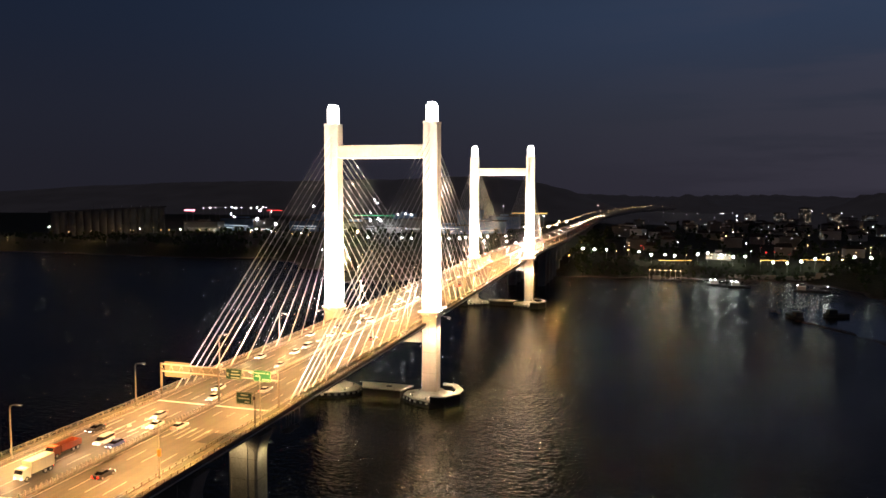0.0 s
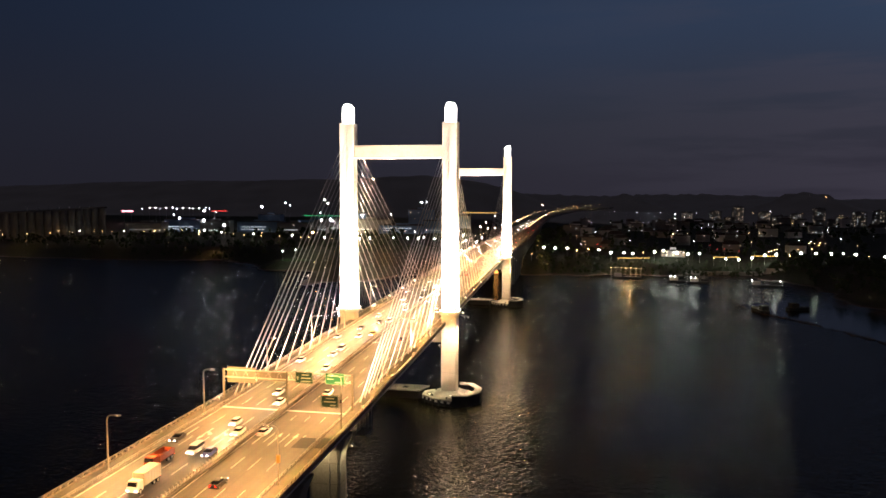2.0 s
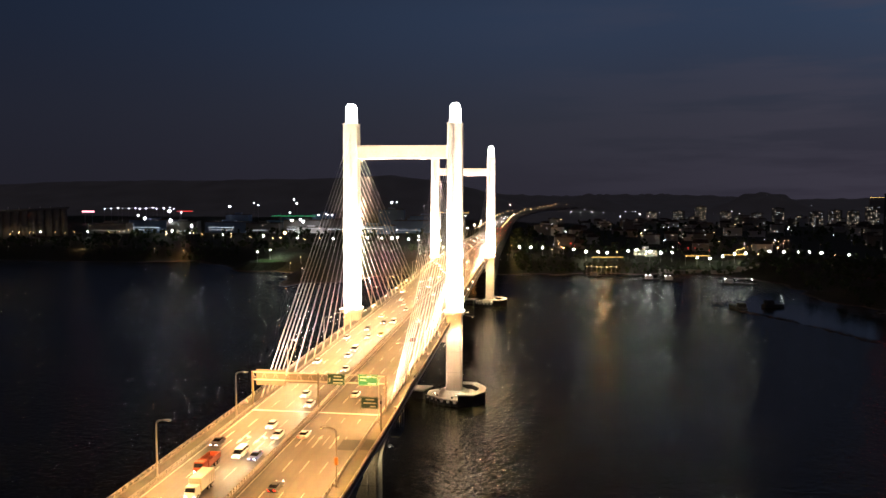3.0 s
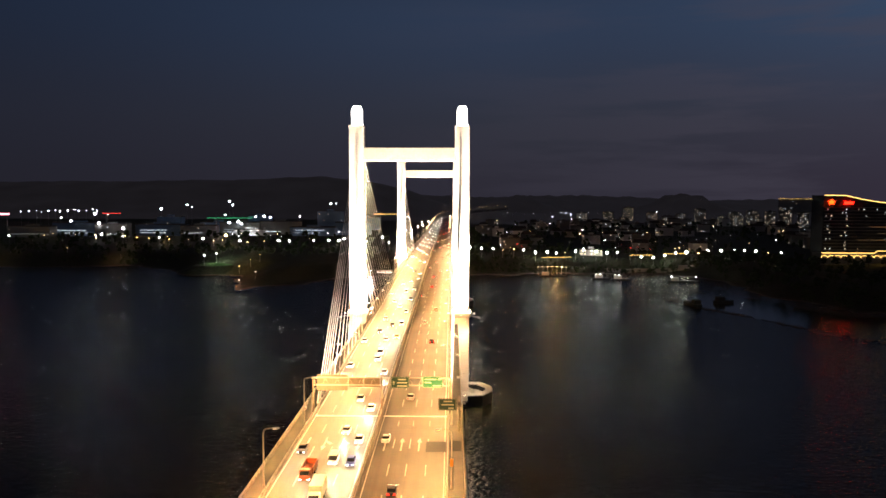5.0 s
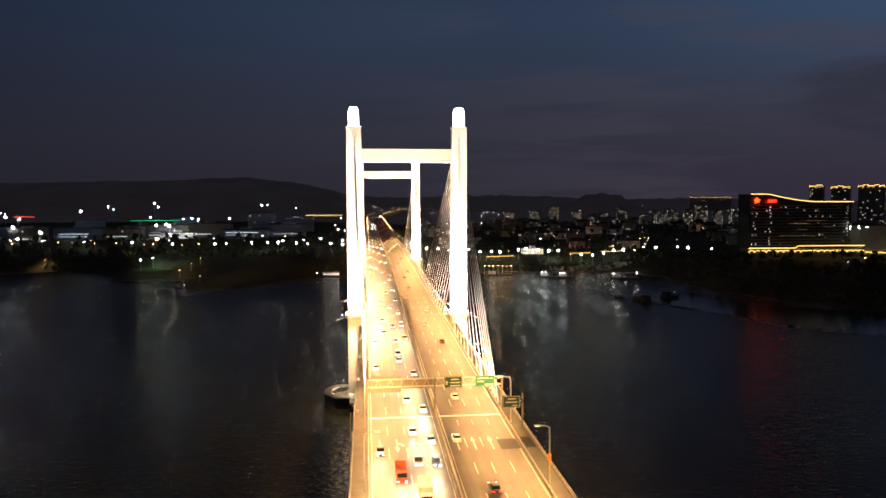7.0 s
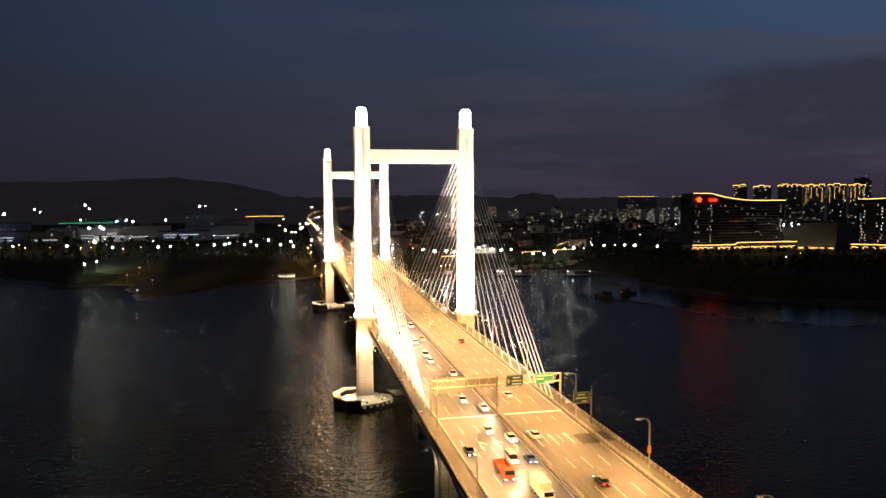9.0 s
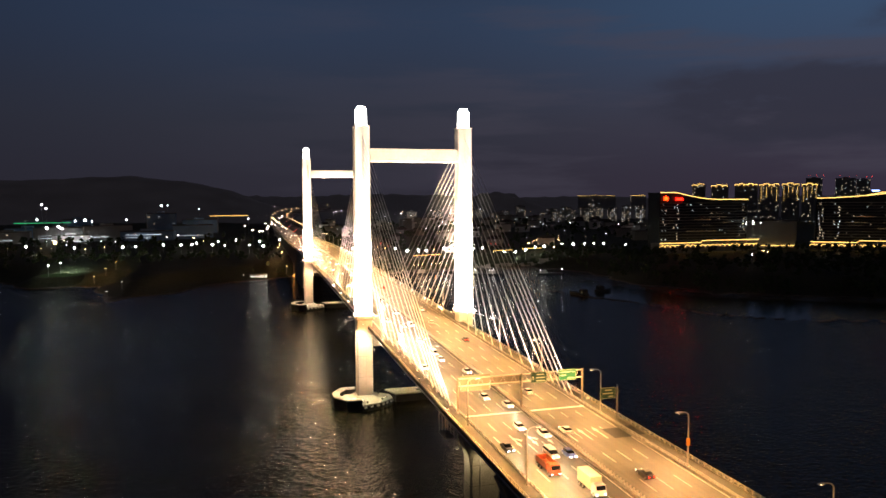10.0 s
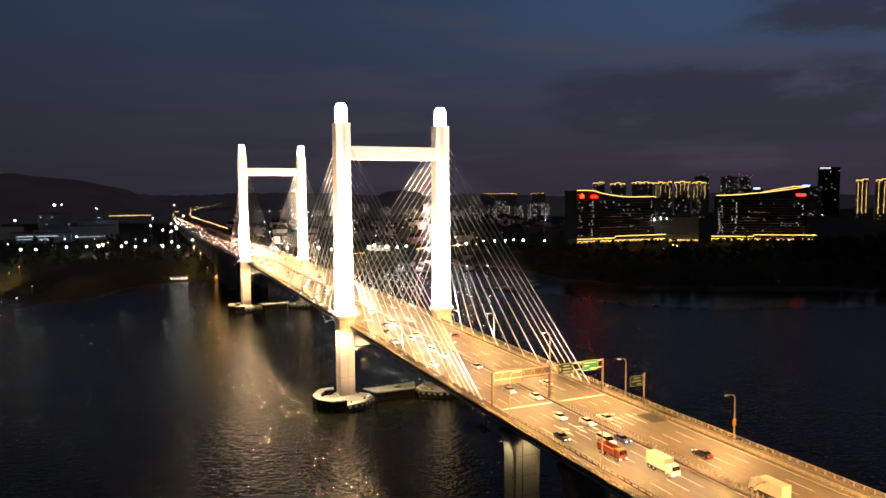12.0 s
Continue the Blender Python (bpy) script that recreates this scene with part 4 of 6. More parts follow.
for k in range(22):
    bm = bm_new()
    x = -16.3 + k * 1.5
    tube(bm, (x, GY0 + 0.42, 35.1), (x + 1.1 * (1 if k % 2 else -1) * 0.7, GY0 + 0.42, 36.8), 0.05, 6)
    part("lattice_bar", bm, M_RAIL, gantry)
for x0, x1, z0, z1 in ((-16.2, -8.5, 33.6, 37.6), (-8.2, -4.6, 34.5, 37.0), (-4.4, -0.5, 34.5, 37.0)):
    b = sign_board(gantry, x0, x1, z0, z1, GY0 + 0.56, M_BOARD, "bare beige back of a sign board", ())
    for k in range(1, 4):
        bm = bm_new()
        xx = x0 + (x1 - x0) * k / 4
        box(bm, xx - 0.06, xx + 0.06, GY0 + 0.48, GY0 + 0.556, z0 + 0.1, z1 - 0.1)
        part("stiffener", bm, M_GANTRY, b)
sign_board(gantry, 2.4, 6.9, 34.4, 37.3, GY0, M_DKGREEN, "dark green direction sign", ((0.35, 0.85), (0.3, 0.95), (0.3, 0.95)))
bm = bm_new()
b2 = sign_board(gantry, 10.2, 15.2, 34.5, 37.4, GY0, M_GREEN, "bright green direction sign with white lettering", ((0.05, 0.7), (0.05, 0.42), (0.5, 0.95)))
box(bm, 13.9, 14.7, GY0 - 0.03, GY0 - 0.004, 36.5, 36.75)
part("lettering_bar", bm, M_SIGNTXT, b2)
bm = bm_new()
bm.faces.new([bm.verts.new(p) for p in ((2.9, GY0 - 0.02, 35.2), (3.15, GY0 - 0.02, 35.2), (3.15, GY0 - 0.02, 35.8), (3.4, GY0 - 0.02, 35.8), (3.02, GY0 - 0.02, 36.3), (2.65, GY0 - 0.02, 35.8), (2.9, GY0 - 0.02, 35.8))])
part("sign_arrow", bm, M_SIGNTXT, gantry)

post = thing("roadside_sign", pose(0, 0, 0), "dark green roadside sign on a cantilever post", "road sign")
bm = bm_new()
tube(bm, (19.1, -132.7, road_level(-132.7) + 0.2), (19.1, -132.7, 36.6), 0.2, 10, 0.15)
part("post", bm, M_GANTRY, post)
for z in (34.0, 35.6):
    bm = bm_new()
    tube(bm, (19.1, -132.7, z), (14.6, -132.7, z), 0.08, 6)
    part("arm", bm, M_GANTRY, post)
sign_board(post, 14.4, 18.5, 33.3, 36.1, -132.94, M_DKGREEN, "dark green board with white lettering", ((0.25, 0.8), (0.1, 0.9), (0.55, 0.9)))
bm = bm_new()
box(bm, 18.85, 19.35, -133.15, -132.9, 34.5, 35.3, 0.04)
part("camera_box", bm, M_DARK, post)

# maintenance stairs under the deck edge at the end of the cable spans
for sd in (-1, 1):
    t = thing("inspection_platform", pose(sd * 19.9, -117.5, -1.55), "grey steel inspection platform hung under the deck edge", "platform", "inspection platforms")
    bm = bm_new()
    box(bm, -1.2, 1.2, -3, 3, 24.2, 24.45)
    part("floor_plate", bm, M_CONC, t)
    for yy in (-2.9, 0, 2.9):
        for xx in (-1.1, 1.1):
            bm = bm_new()
            box(bm, xx - 0.07, xx + 0.07, yy - 0.07, yy + 0.07, 24.4, 29.45)
            part("hanger", bm, M_CONC, t)
    for z in (25.0, 25.6):
        for xx in (-1.1, 1.1):
            bm = bm_new()
            box(bm, xx - 0.04, xx + 0.04, -2.9, 2.9, z - 0.04, z + 0.04)
            part("guard_rail", bm, M_CONC, t)

# ---------------------------------------------------------------- vehicles


def paint(name, c, rough=0.3):
    return material(name, c, rough, vary=0.06, spec=0.5)


M_CARS = {"white": paint("white_car_paint", (0.72, 0.72, 0.70)), "black": paint("black_car_paint", (0.02, 0.02, 0.022)), "silver": paint("silver_car_paint", (0.42, 0.43, 0.44)),
          "yellow": paint("yellow_taxi_paint", (0.72, 0.40, 0.03)), "blue": paint("blue_car_paint", (0.03, 0.05, 0.22)), "red": paint("red_car_paint", (0.45, 0.03, 0.025)), "orange": paint("orange_truck_paint", (0.26, 0.055, 0.02)), "cream": paint("cream_box_paint", (0.66, 0.62, 0.52), 0.5)}


def wheel(parent, x, y, r, w, rim=True):
    """A tyre with its rim."""
    bm = bm_new()
    tube(bm, (x - w / 2, y, r), (x + w / 2, y, r), r, 14)
    ty = part("tyre", bm, M_TYRE, parent)
    if not rim:
        return
    bm = bm_new()
    s = 1 if x > 0 else -1
    tube(bm, (x + s * (w / 2 - 0.02), y, r), (x + s * (w / 2 + 0.015), y, r), r * 0.62, 10)
    part("rim", bm, M_RIM, ty)


def skin(sections, mat, name, parent):
    """A body over cross sections (y, half width low, half width high, z low, z high)."""
    bm = bm_new()
    rings = []
    for y, wl, wh, z0, z1 in sections:
        zm = z0 + (z1 - z0) * 0.55
        c = min(0.10, (z1 - z0) * 0.3)
        rings.append([(-wl, y, z0), (wl, y, z0), (wl + 0.02, y, zm), (wh, y, z1 - c), (wh - c, y, z1), (-wh + c, y, z1), (-wh, y, z1 - c), (-wl - 0.02, y, zm)])
    loft(bm, rings)
    bmesh.ops.recalc_face_normals(bm, faces=bm.faces)
    return part(name, bm, mat, parent, smooth=False)


def lights_on(t, w, yf, yr, zf, zr, near=True):
    for s in (-1, 1):
        bm = bm_new()
        box(bm, s * w - 0.17, s * w + 0.17, yf - 0.02, yf + 0.03, zf - 0.08, zf + 0.08)
        part("headlight", bm, M_HEAD if near else M_FARHEAD, t, "lit white headlight")
        bm = bm_new()
        box(bm, s * w - 0.17, s * w + 0.17, yr - 0.03, yr + 0.02, zr - 0.08, zr + 0.08)
        part("tail_light", bm, M_TAIL, t, "lit red tail light")


def car(kind, colour, label, near=True):
    """A vehicle that heads along +y, its middle at the origin."""
    t = thing(kind, Matrix(), label, {"box_truck": "truck", "tipper_truck": "truck", "minivan": "van"}.get(kind, "car"), "traffic on the bridge")
    m = M_CARS[colour]
    if kind in ("sedan", "hatchback"):
        L = 2.3 if kind == "sedan" else 2.05
        skin([(-L, 0.72, 0.70, 0.38, 0.82), (-L + 0.12, 0.86, 0.80, 0.28, 0.98), (-1.3, 0.90, 0.84, 0.22, 1.02), (0.8, 0.90, 0.84, 0.22, 0.98), (L - 0.45, 0.88, 0.78, 0.24, 0.86), (L - 0.05, 0.76, 0.66, 0.32, 0.72), (L, 0.70, 0.60, 0.38, 0.66)], m, "body", t)
        back = -1.75 if kind == "sedan" else -1.98
        skin([(back, 0.74, 0.66, 0.95, 1.02), (back + 0.6, 0.77, 0.60, 0.95, 1.40), (-0.1, 0.78, 0.60, 0.95, 1.46), (1.0, 0.76, 0.66, 0.93, 1.0)], M_GLASS, "greenhouse", t)
        skin([(back + 0.62, 0.61, 0.59, 1.39, 1.44), (-0.1, 0.62, 0.58, 1.42, 1.50), (0.25, 0.60, 0.56, 1.36, 1.42)], m, "roof", t)
        for y in (-1.38, 1.38):
            for x in (-0.8, 0.8):
                wheel(t, x, y, 0.32, 0.2, near)
        lights_on(t, 0.58, L - 0.01, -L, 0.62, 0.78, near)
    elif kind == "minivan":
        skin([(-2.4, 0.82, 0.76, 0.35, 1.0), (-2.3, 0.88, 0.86, 0.26, 1.1), (1.5, 0.89, 0.86, 0.26, 1.08), (2.2, 0.84, 0.76, 0.28, 0.92), (2.4, 0.76, 0.70, 0.36, 0.8)], m, "body", t)
        skin([(-2.32, 0.82, 0.74, 1.06, 1.74), (0.9, 0.82, 0.74, 1.06, 1.78), (1.75, 0.80, 0.70, 1.04, 1.1)], M_GLASS, "greenhouse", t)
        skin([(-2.34, 0.80, 0.76, 1.70, 1.82), (-0.5, 0.80, 0.76, 1.74, 1.90), (0.95, 0.78, 0.72, 1.70, 1.80)], m, "roof", t)
        for y in (-1.5, 1.55):
            for x in (-0.8, 0.8):
                wheel(t, x, y, 0.34, 0.22, near)
        lights_on(t, 0.62, 2.39, -2.4, 0.66, 0.95, near)
    else:
        bedlen = 4.6
        bm = bm_new()
        box(bm, -0.95, 0.95, -bedlen, 2.6, 0.65, 0.9, 0.03)
        part("chassis", bm, M_TYRE, t)
        skin([(0.9, 1.08, 1.05, 0.55, 2.35), (1.2, 1.1, 1.06, 0.5, 2.5), (2.4, 1.1, 1.02, 0.5, 2.45), (2.75, 1.08, 0.98, 0.5, 1.5), (2.8, 1.05, 0.95, 0.55, 1.35)], m, "cab", t)
        bm = bm_new()
        loft(bm, [[(-0.92, y, z), (0.92, y, z), (0.92, y + 0.02, z), (-0.92, y + 0.02, z)] for y, z in ((2.77, 1.55), (2.49, 2.3))])
        bmesh.ops.recalc_face_normals(bm, faces=bm.faces)
        part("windscreen", bm, M_GLASS, t)
        bm = bm_new()
        if kind == "box_truck":
            box(bm, -1.18, 1.18, -bedlen, 0.7, 0.95, 3.3, 0.05)
            cargo = part("cargo_box", bm, M_CARS["cream"], t, "cream cargo box")
            for k in range(6):
                bm = bm_new()
                yy = -bedlen + 0.4 + k * 0.9
                box(bm, -1.21, 1.21, yy - 0.03, yy + 0.03, 1.0, 3.25)
                part("rib", bm, M_CARS["cream"], cargo)
        else:
            for x0, x1, y0, y1, z0, z1 in ((-1.18, 1.18, -bedlen, 0.7, 0.95, 1.1), (-1.18, -1.08, -bedlen, 0.7, 1.1, 2.2), (1.08, 1.18, -bedlen, 0.7, 1.1, 2.2), (-1.08, 1.08, 0.6, 0.7, 1.1, 2.4), (-1.08, 1.08, -bedlen, -bedlen + 0.1, 1.1, 2.1)):
                box(bm, x0, x1, y0, y1, z0, z1)
            part("tipper_body", bm, m, t)
        for y in (-3.6, -2.4, 1.9):
            for x in (-0.98, 0.98):
                wheel(t, x, y, 0.48, 0.3, near)
        lights_on(t, 0.8, 2.8, -bedlen, 0.75, 0.85, near)
    return t


KINDS = {"sw": ("sedan", "white", "white sedan car driving on the bridge"), "sb": ("sedan", "black", "black sedan car driving on the bridge"), "ss": ("sedan", "silver", "silver sedan car driving on the bridge"),
         "hb": ("hatchback", "blue", "dark blue hatchback car driving on the bridge"), "hw": ("hatchback", "white", "white hatchback car driving on the bridge"), "hr": ("hatchback", "red", "dark red hatchback car driving on the bridge"),
         "ty": ("sedan", "yellow", "yellow taxi sedan driving on the bridge"), "vw": ("minivan", "white", "white minivan driving on the bridge"), "vs": ("minivan", "silver", "silver minivan driving on the bridge"),
         "tb": ("box_truck", "white", "white truck with a cream cargo box"), "to": ("tipper_truck", "orange", "orange tipper truck driving on the bridge")}
LN = (2.9, 6.55, 10.35, 14.1)
made = {}


def put(code, x, y):
    slope = 0.0 if y < 1100 else math.degrees(math.atan((y - 1100) / 2000.0))
    m = pose(x + centre_line(y), y, road_level(y), 0, 0, (180 if x < 0 else 0) - slope)
    near = y < 150
    if (code, near) in made:
        copy_thing(made[code, near], m)
    else:
        o = car(*KINDS[code], near)
        o.matrix_basis = m
        made[code, near] = o


oncoming = "sw,1,-108 sw,0,-116 hw,1,-133 sw,0,-139 vw,1,-151 hb,0,-152 sb,3,-145 to,2,-159 tb,1,-170 sw,3,-37 vw,1,-55 ty,0,-30 sw,3,-73 ss,0,-81 sw,1,-64 sb,2,-20 sw,1,-35 vw,0,-5 sb,1,-7 hw,2,6 ss,0,24 sw,1,38 hw,2,52 sb,0,60 sw,3,78 vs,1,84 sw,0,96 sw,2,118 ss,1,128 sw,0,141"
for item in oncoming.split():
    c, k, y = item.split(",")
    put(c, -LN[int(k)], float(y))
leaving = "sw,1,-106 sw,0,-138 sb,1,-166 sb,2,-37 sw,1,-2 tb,0,-185 sw,2,30 ss,0,70 hr,1,104 sb,1,150 sw,2,180"
for item in leaving.split():
    c, k, y = item.split(",")
    put(c, LN[int(k)], float(y))
rnd = random.Random(7)
for k in range(72):
    put(rnd.choice(("sw", "sw", "ss", "sb", "vw", "hw")), -LN[k % 4], 160 + k * 18 + rnd.uniform(-5, 5))
for k in range(28):
    put(rnd.choice(("sw", "ss", "sb", "hr", "hw")), LN[k % 4], 200 + k * 36 + rnd.uniform(-8, 8))

for k in range(20):
    put(rnd.choice(("sw", "ss", "vw")), -LN[k % 4] - rnd.uniform(-0.4, 0.4), 905 + k * 13 + rnd.uniform(-4, 4))

# the beams of the oncoming headlights on the road
beam = bpy.data.lights.new("headlight_beam", "SPOT")
beam.energy, beam.color, beam.spot_size, beam.spot_blend, beam.shadow_soft_size = HEAD_W, (1.0, 0.84, 0.60), radians(42), 0.9, 0.12
for item in oncoming.split():
    c, k, y = item.split(",")
    o = new("headlight_beam", beam)
    o.matrix_basis = look((-LN[int(k)], float(y) - 3.1, road_level(float(y)) + 0.8), (-LN[int(k)], float(y) - 20, road_level(float(y)) - 0.6))

# ---------------------------------------------------------------- far bank: lamps
G_COOL = glow("cool_lamp_globe", (0.92, 1.0, 0.86), 26.0, 0.5)
G_WHITE = glow("white_yard_lamp", (0.88, 0.93, 1.0), 26.0, 0.85)
G_AMBER = glow("amber_lamp_globe", (1.0, 0.55, 0.20), 22.0, 0.8)
G_BIGAMB = glow("bright_amber_lamp", (1.0, 0.50, 0.14), 36.0)
G_JUNCTION = glow("junction_lamp_glass", (1.0, 0.80, 0.58), 32.0, 0.5)
G_GOLD = glow("gold_light_strip", (1.0, 0.60, 0.16), 2.6)
G_RED = glow("red_light", (1.0, 0.05, 0.04), 3.0)
G_SIGNRED = glow("red_sign_light", (1.0, 0.006, 0.002), 18.0)
G_ORSIGN = glow("orange_sign_light", (1.0, 0.045, 0.004), 9.0)
G_BOAT = glow("boat_lamp_glass", (0.93, 1.0, 0.95), 42.0)
G_PINK = glow("pink_sign_light", (1.0, 0.32, 0.42), 4.0)
G_BLUE = glow("blue_sign_light", (0.25, 0.35, 1.0), 6.0)
G_SALOON = glow("saloon_window", (0.92, 1.0, 0.90), 2.2, 0.6)
G_TENT = glow("amber_tent_cloth", (1.0, 0.42, 0.10), 1.6)
G_GREEN = glow("green_light_strip", (0.05, 1.0, 0.35), 0.7)
G_WIN = glow("lit_window", (1.0, 0.80, 0.56), 0.8, 0.9)
G_WINC = glow("cool_lit_window", (0.85, 0.95, 1.0), 0.8, 0.9)
G_DIM = glow("dim_lit_band", (1.0, 0.72, 0.42), 0.10)
M_BLDG = material("pale_grey_facade", (0.24, 0.23, 0.215), 0.8, vary=0.2, scale=0.1, spread=0.3)
M_BLDGD = material("dark_glass_facade", (0.024, 0.025, 0.028), 0.6, vary=0.2, scale=0.1)
# the bluish light on the works is put into the sheet colour
M_SHED = material("blue_lit_shed_sheet", (0.18, 0.27, 0.42), 0.6, vary=0.2, scale=0.1)
M_SILO = material("silo_concrete", (0.17, 0.155, 0.14), 0.85, vary=0.2, scale=0.1)
M_ROOF = material("dark_tile_roof", (0.09, 0.07, 0.06), 0.85, vary=0.3, scale=0.3)
M_PALE = material("pale_plaster_wall", (0.55, 0.53, 0.50), 0.8, vary=0.15, scale=0.2)
M_HULL = material("dark_boat_hull", (0.03, 0.035, 0.04), 0.6, vary=0.2)
M_LEAF = material("dark_foliage", (0.045, 0.065, 0.028), 0.85, vary=0.5, scale=0.4, bump=0.4)
M_BARK = material("tree_bark", (0.07, 0.055, 0.04), 0.9, vary=0.3)


def lamp_kind(mat, label, group, high, r, name="street_lamp"):
    bm = bm_new()
    tube(bm, (0, 0, -1.0), (0, 0, high), 0.14, 6, 0.09)
    t = tagged(link_mesh(name, bm, M_STEEL), label, name.replace("_", " "), group)
    bm = bm_new()
    ball(bm, (0, 0, 0), r, 2)
    part("globe", bm, mat, t, "glowing lamp globe", True).location = (0, 0, high + r * 0.8)
    return t


class Stock:
    """One lamp of a kind, then copies of it; every few of them light what stands round them."""

    def __init__(self, *a, shine=0.0, tint=(1.0, 1.0, 1.0), every=1, **k):
        self.a, self.k, self.ob, self.count, self.every, self.light = a, k, None, 0, every, None
        if shine:
            self.light = bpy.data.lights.new("lamp_light", "SPOT")
            self.light.energy, self.light.color, self.light.shadow_soft_size = shine * 2.0, tint, 0.4
            self.light.spot_size, self.light.spot_blend = radians(146), 0.5

    def at(self, x, y, top=None, size=None):
        z = height_at(x, y)
        if self.ob is None:
            o = self.ob = lamp_kind(*self.a, **self.k)
        else:
            o = copy_thing(self.ob, Matrix())
        high, r = self.a[3], self.a[4]
        if top is not None and top > z + 1:
            z = top - high
        o.matrix_basis = pose(x, y, z)
        o.children[0].scale = (size or 0.45 + 0.75 * SIZES.random() ** 2,) * 3
        self.count += 1
        if self.light and y < 1100 and self.count % self.every == 0:
            new("lamp_light", self.light).matrix_basis = pose(x, y - r * 1.5, z + high + r)
        return o


SIZES = random.Random(99)
cool = Stock(G_COOL, "cool white globe lamp on the far promenade", "promenade lamps", 9.0, 1.15, name="promenade_lamp", shine=420.0, tint=(0.88, 1.0, 0.70), every=2)
amber = Stock(G_AMBER, "amber globe lamp on the far bank", "amber lamps of the far bank", 8.0, 0.5, name="globe_lamp", shine=1500.0, tint=(1.0, 0.58, 0.22), every=4)
bigamb = Stock(G_BIGAMB, "very bright amber lamp on the far bank", "bright amber lamps", 9.0, 1.0)
yard = Stock(G_WHITE, "tall cold white yard lamp of the works", "yard lamps", 30.0, 1.45, name="yard_lamp", shine=5000.0, tint=(0.80, 0.90, 1.0), every=3)
small = Stock(G_WHITE, "small white street lamp in the town", "small town lamps", 6.0, 0.48, name="town_lamp", shine=2200.0, tint=(1.0, 0.86, 0.70), every=4)
smalla = Stock(G_AMBER, "small amber street lamp in the town", "small amber town lamps", 6.0, 0.48, name="town_lamp", shine=2200.0, tint=(1.0, 0.6, 0.28), every=4)
redl = Stock(G_RED, "small red warning lamp", "red lamps", 7.0, 0.7, name="warning_lamp")

rnd = random.Random(21)
PROM_EAST = [(40, 530), (131, 512), (170, 530), (225, 512), (300, 508), (340, 500), (380, 466)]
PROM_WEST = [(-860, 690), (-640, 700), (-517, 752), (-400, 690), (-285, 652), (-195, 616), (-110, 628), (-40, 590)]


def along(line, step):
    out, carry = [], 0.0
    for (ax, ay), (bx, by) in zip(line, line[1:]):
        ln = math.hypot(bx - ax, by - ay)
        d = carry
        while d < ln:
            out.append((ax + (bx - ax) * d / ln, ay + (by - ay) * d / ln))
            d += step
        carry = d - ln
    return out


for k, (x, y) in enumerate(along(PROM_EAST, 12.5)):
    x, y = x + rnd.uniform(-1.5, 1.5), y + rnd.uniform(-3, 3)
    if k == 4:
        bigamb.at(x, y)
    elif k % 6 == 3:
        amber.at(x, y)
    else:
        cool.at(x, y, None, rnd.uniform(0.8, 1.15))
for k, (x, y) in enumerate(along(PROM_WEST, 21)):
    x, y = x + rnd.uniform(-7, 7), y + rnd.uniform(-8, 8)
    (amber if x < -210 and k % 3 else cool).at(x, y, None, rnd.uniform(0.7, 1.1))
bigamb.at(-287, 664, 27, 1.7)
for x, y in ((-248, 466), (-243, 491)):
    cool.at(x, y, 16.6, size=0.6)
for k in range(16):
    smalla.at(-900 + k * 34 + rnd.uniform(-8, 8), 562 + rnd.uniform(-8, 16), None, 0.35)
# tall lamps round the junction where the bridge road comes down
junction = Stock(G_JUNCTION, "tall very bright lamp at the road junction", "junction lamps", 20.0, 0.9, name="junction_lamp")
for x, y, z, big in ((-22, 950, 36, 1.5), (-34, 800, 34, 1.4), (-33, 930, 36, 0.9), (14, 1330, 36, 0.9), (-56, 710, 36, 0.8), (-47, 720, 33, 0.7), (-66, 860, 36, 0.7), (2, 1410, 36, 0.7), (-42, 770, 31, 0.9), (-30, 880, 33, 1.1)):
    junction.at(x, y, z, big)
for x, y, z in ((-48.5, 666, 14), (-22, 683, 14), (-78, 690, 15), (-100, 672, 15), (-125, 650, 14)):
    cool.at(x, y, z, size=0.9)
# park lamps light a patch of lawn
for x, y in ((-246, 466), (-241, 491)):
    li = bpy.data.lights.new("park_lamp_light", "SPOT")
    li.energy, li.color, li.shadow_soft_size, li.spot_size, li.spot_blend = 26000, (0.78, 1.0, 0.72), 0.4, radians(110), 0.9
    new("park_lamp_light", li).matrix_basis = look((x + 1, y + 1.5, 15.4), (-230, 512, 5))
def oval(cx, cy, rx, ry, turn, z):
    c, q = math.cos(radians(turn)), math.sin(radians(turn))
    ring = [(rx * math.cos(k * 0.3927), ry * math.sin(k * 0.3927)) for k in range(16)]
    return [(cx + u * c - v * q, cy + u * q + v * c, z) for u, v in ring]


bm = bm_new()
loft(bm, [oval(-234, 506, rx, ry, -28, z) for rx, ry, z in ((46, 66, -2.6), (34, 54, 2.0), (26, 44, 5.6))])
bmesh.ops.recalc_face_normals(bm, faces=bm.faces)
tagged(link_mesh("river_terrace", bm, M_GROUND), "low earth terrace under the lawn", "terrace", kind="structure")
bm = bm_new()
loft(bm, [oval(-234, 506, rx, ry, -28, z) for rx, ry, z in ((24.5, 38, 5.4), (24, 37, 5.75), (12, 18, 6.1), (3, 5, 6.2))])
bmesh.ops.recalc_face_normals(bm, faces=bm.faces)
M_LAWN = material("mown_lawn", (0.06, 0.12, 0.035), 0.9, vary=0.3, scale=0.3)
tagged(link_mesh("lawn", bm, M_LAWN), "small mown green lawn under the park lamps", "lawn", kind="structure")

# ---------------------------------------------------------------- far bank: houses and blocks


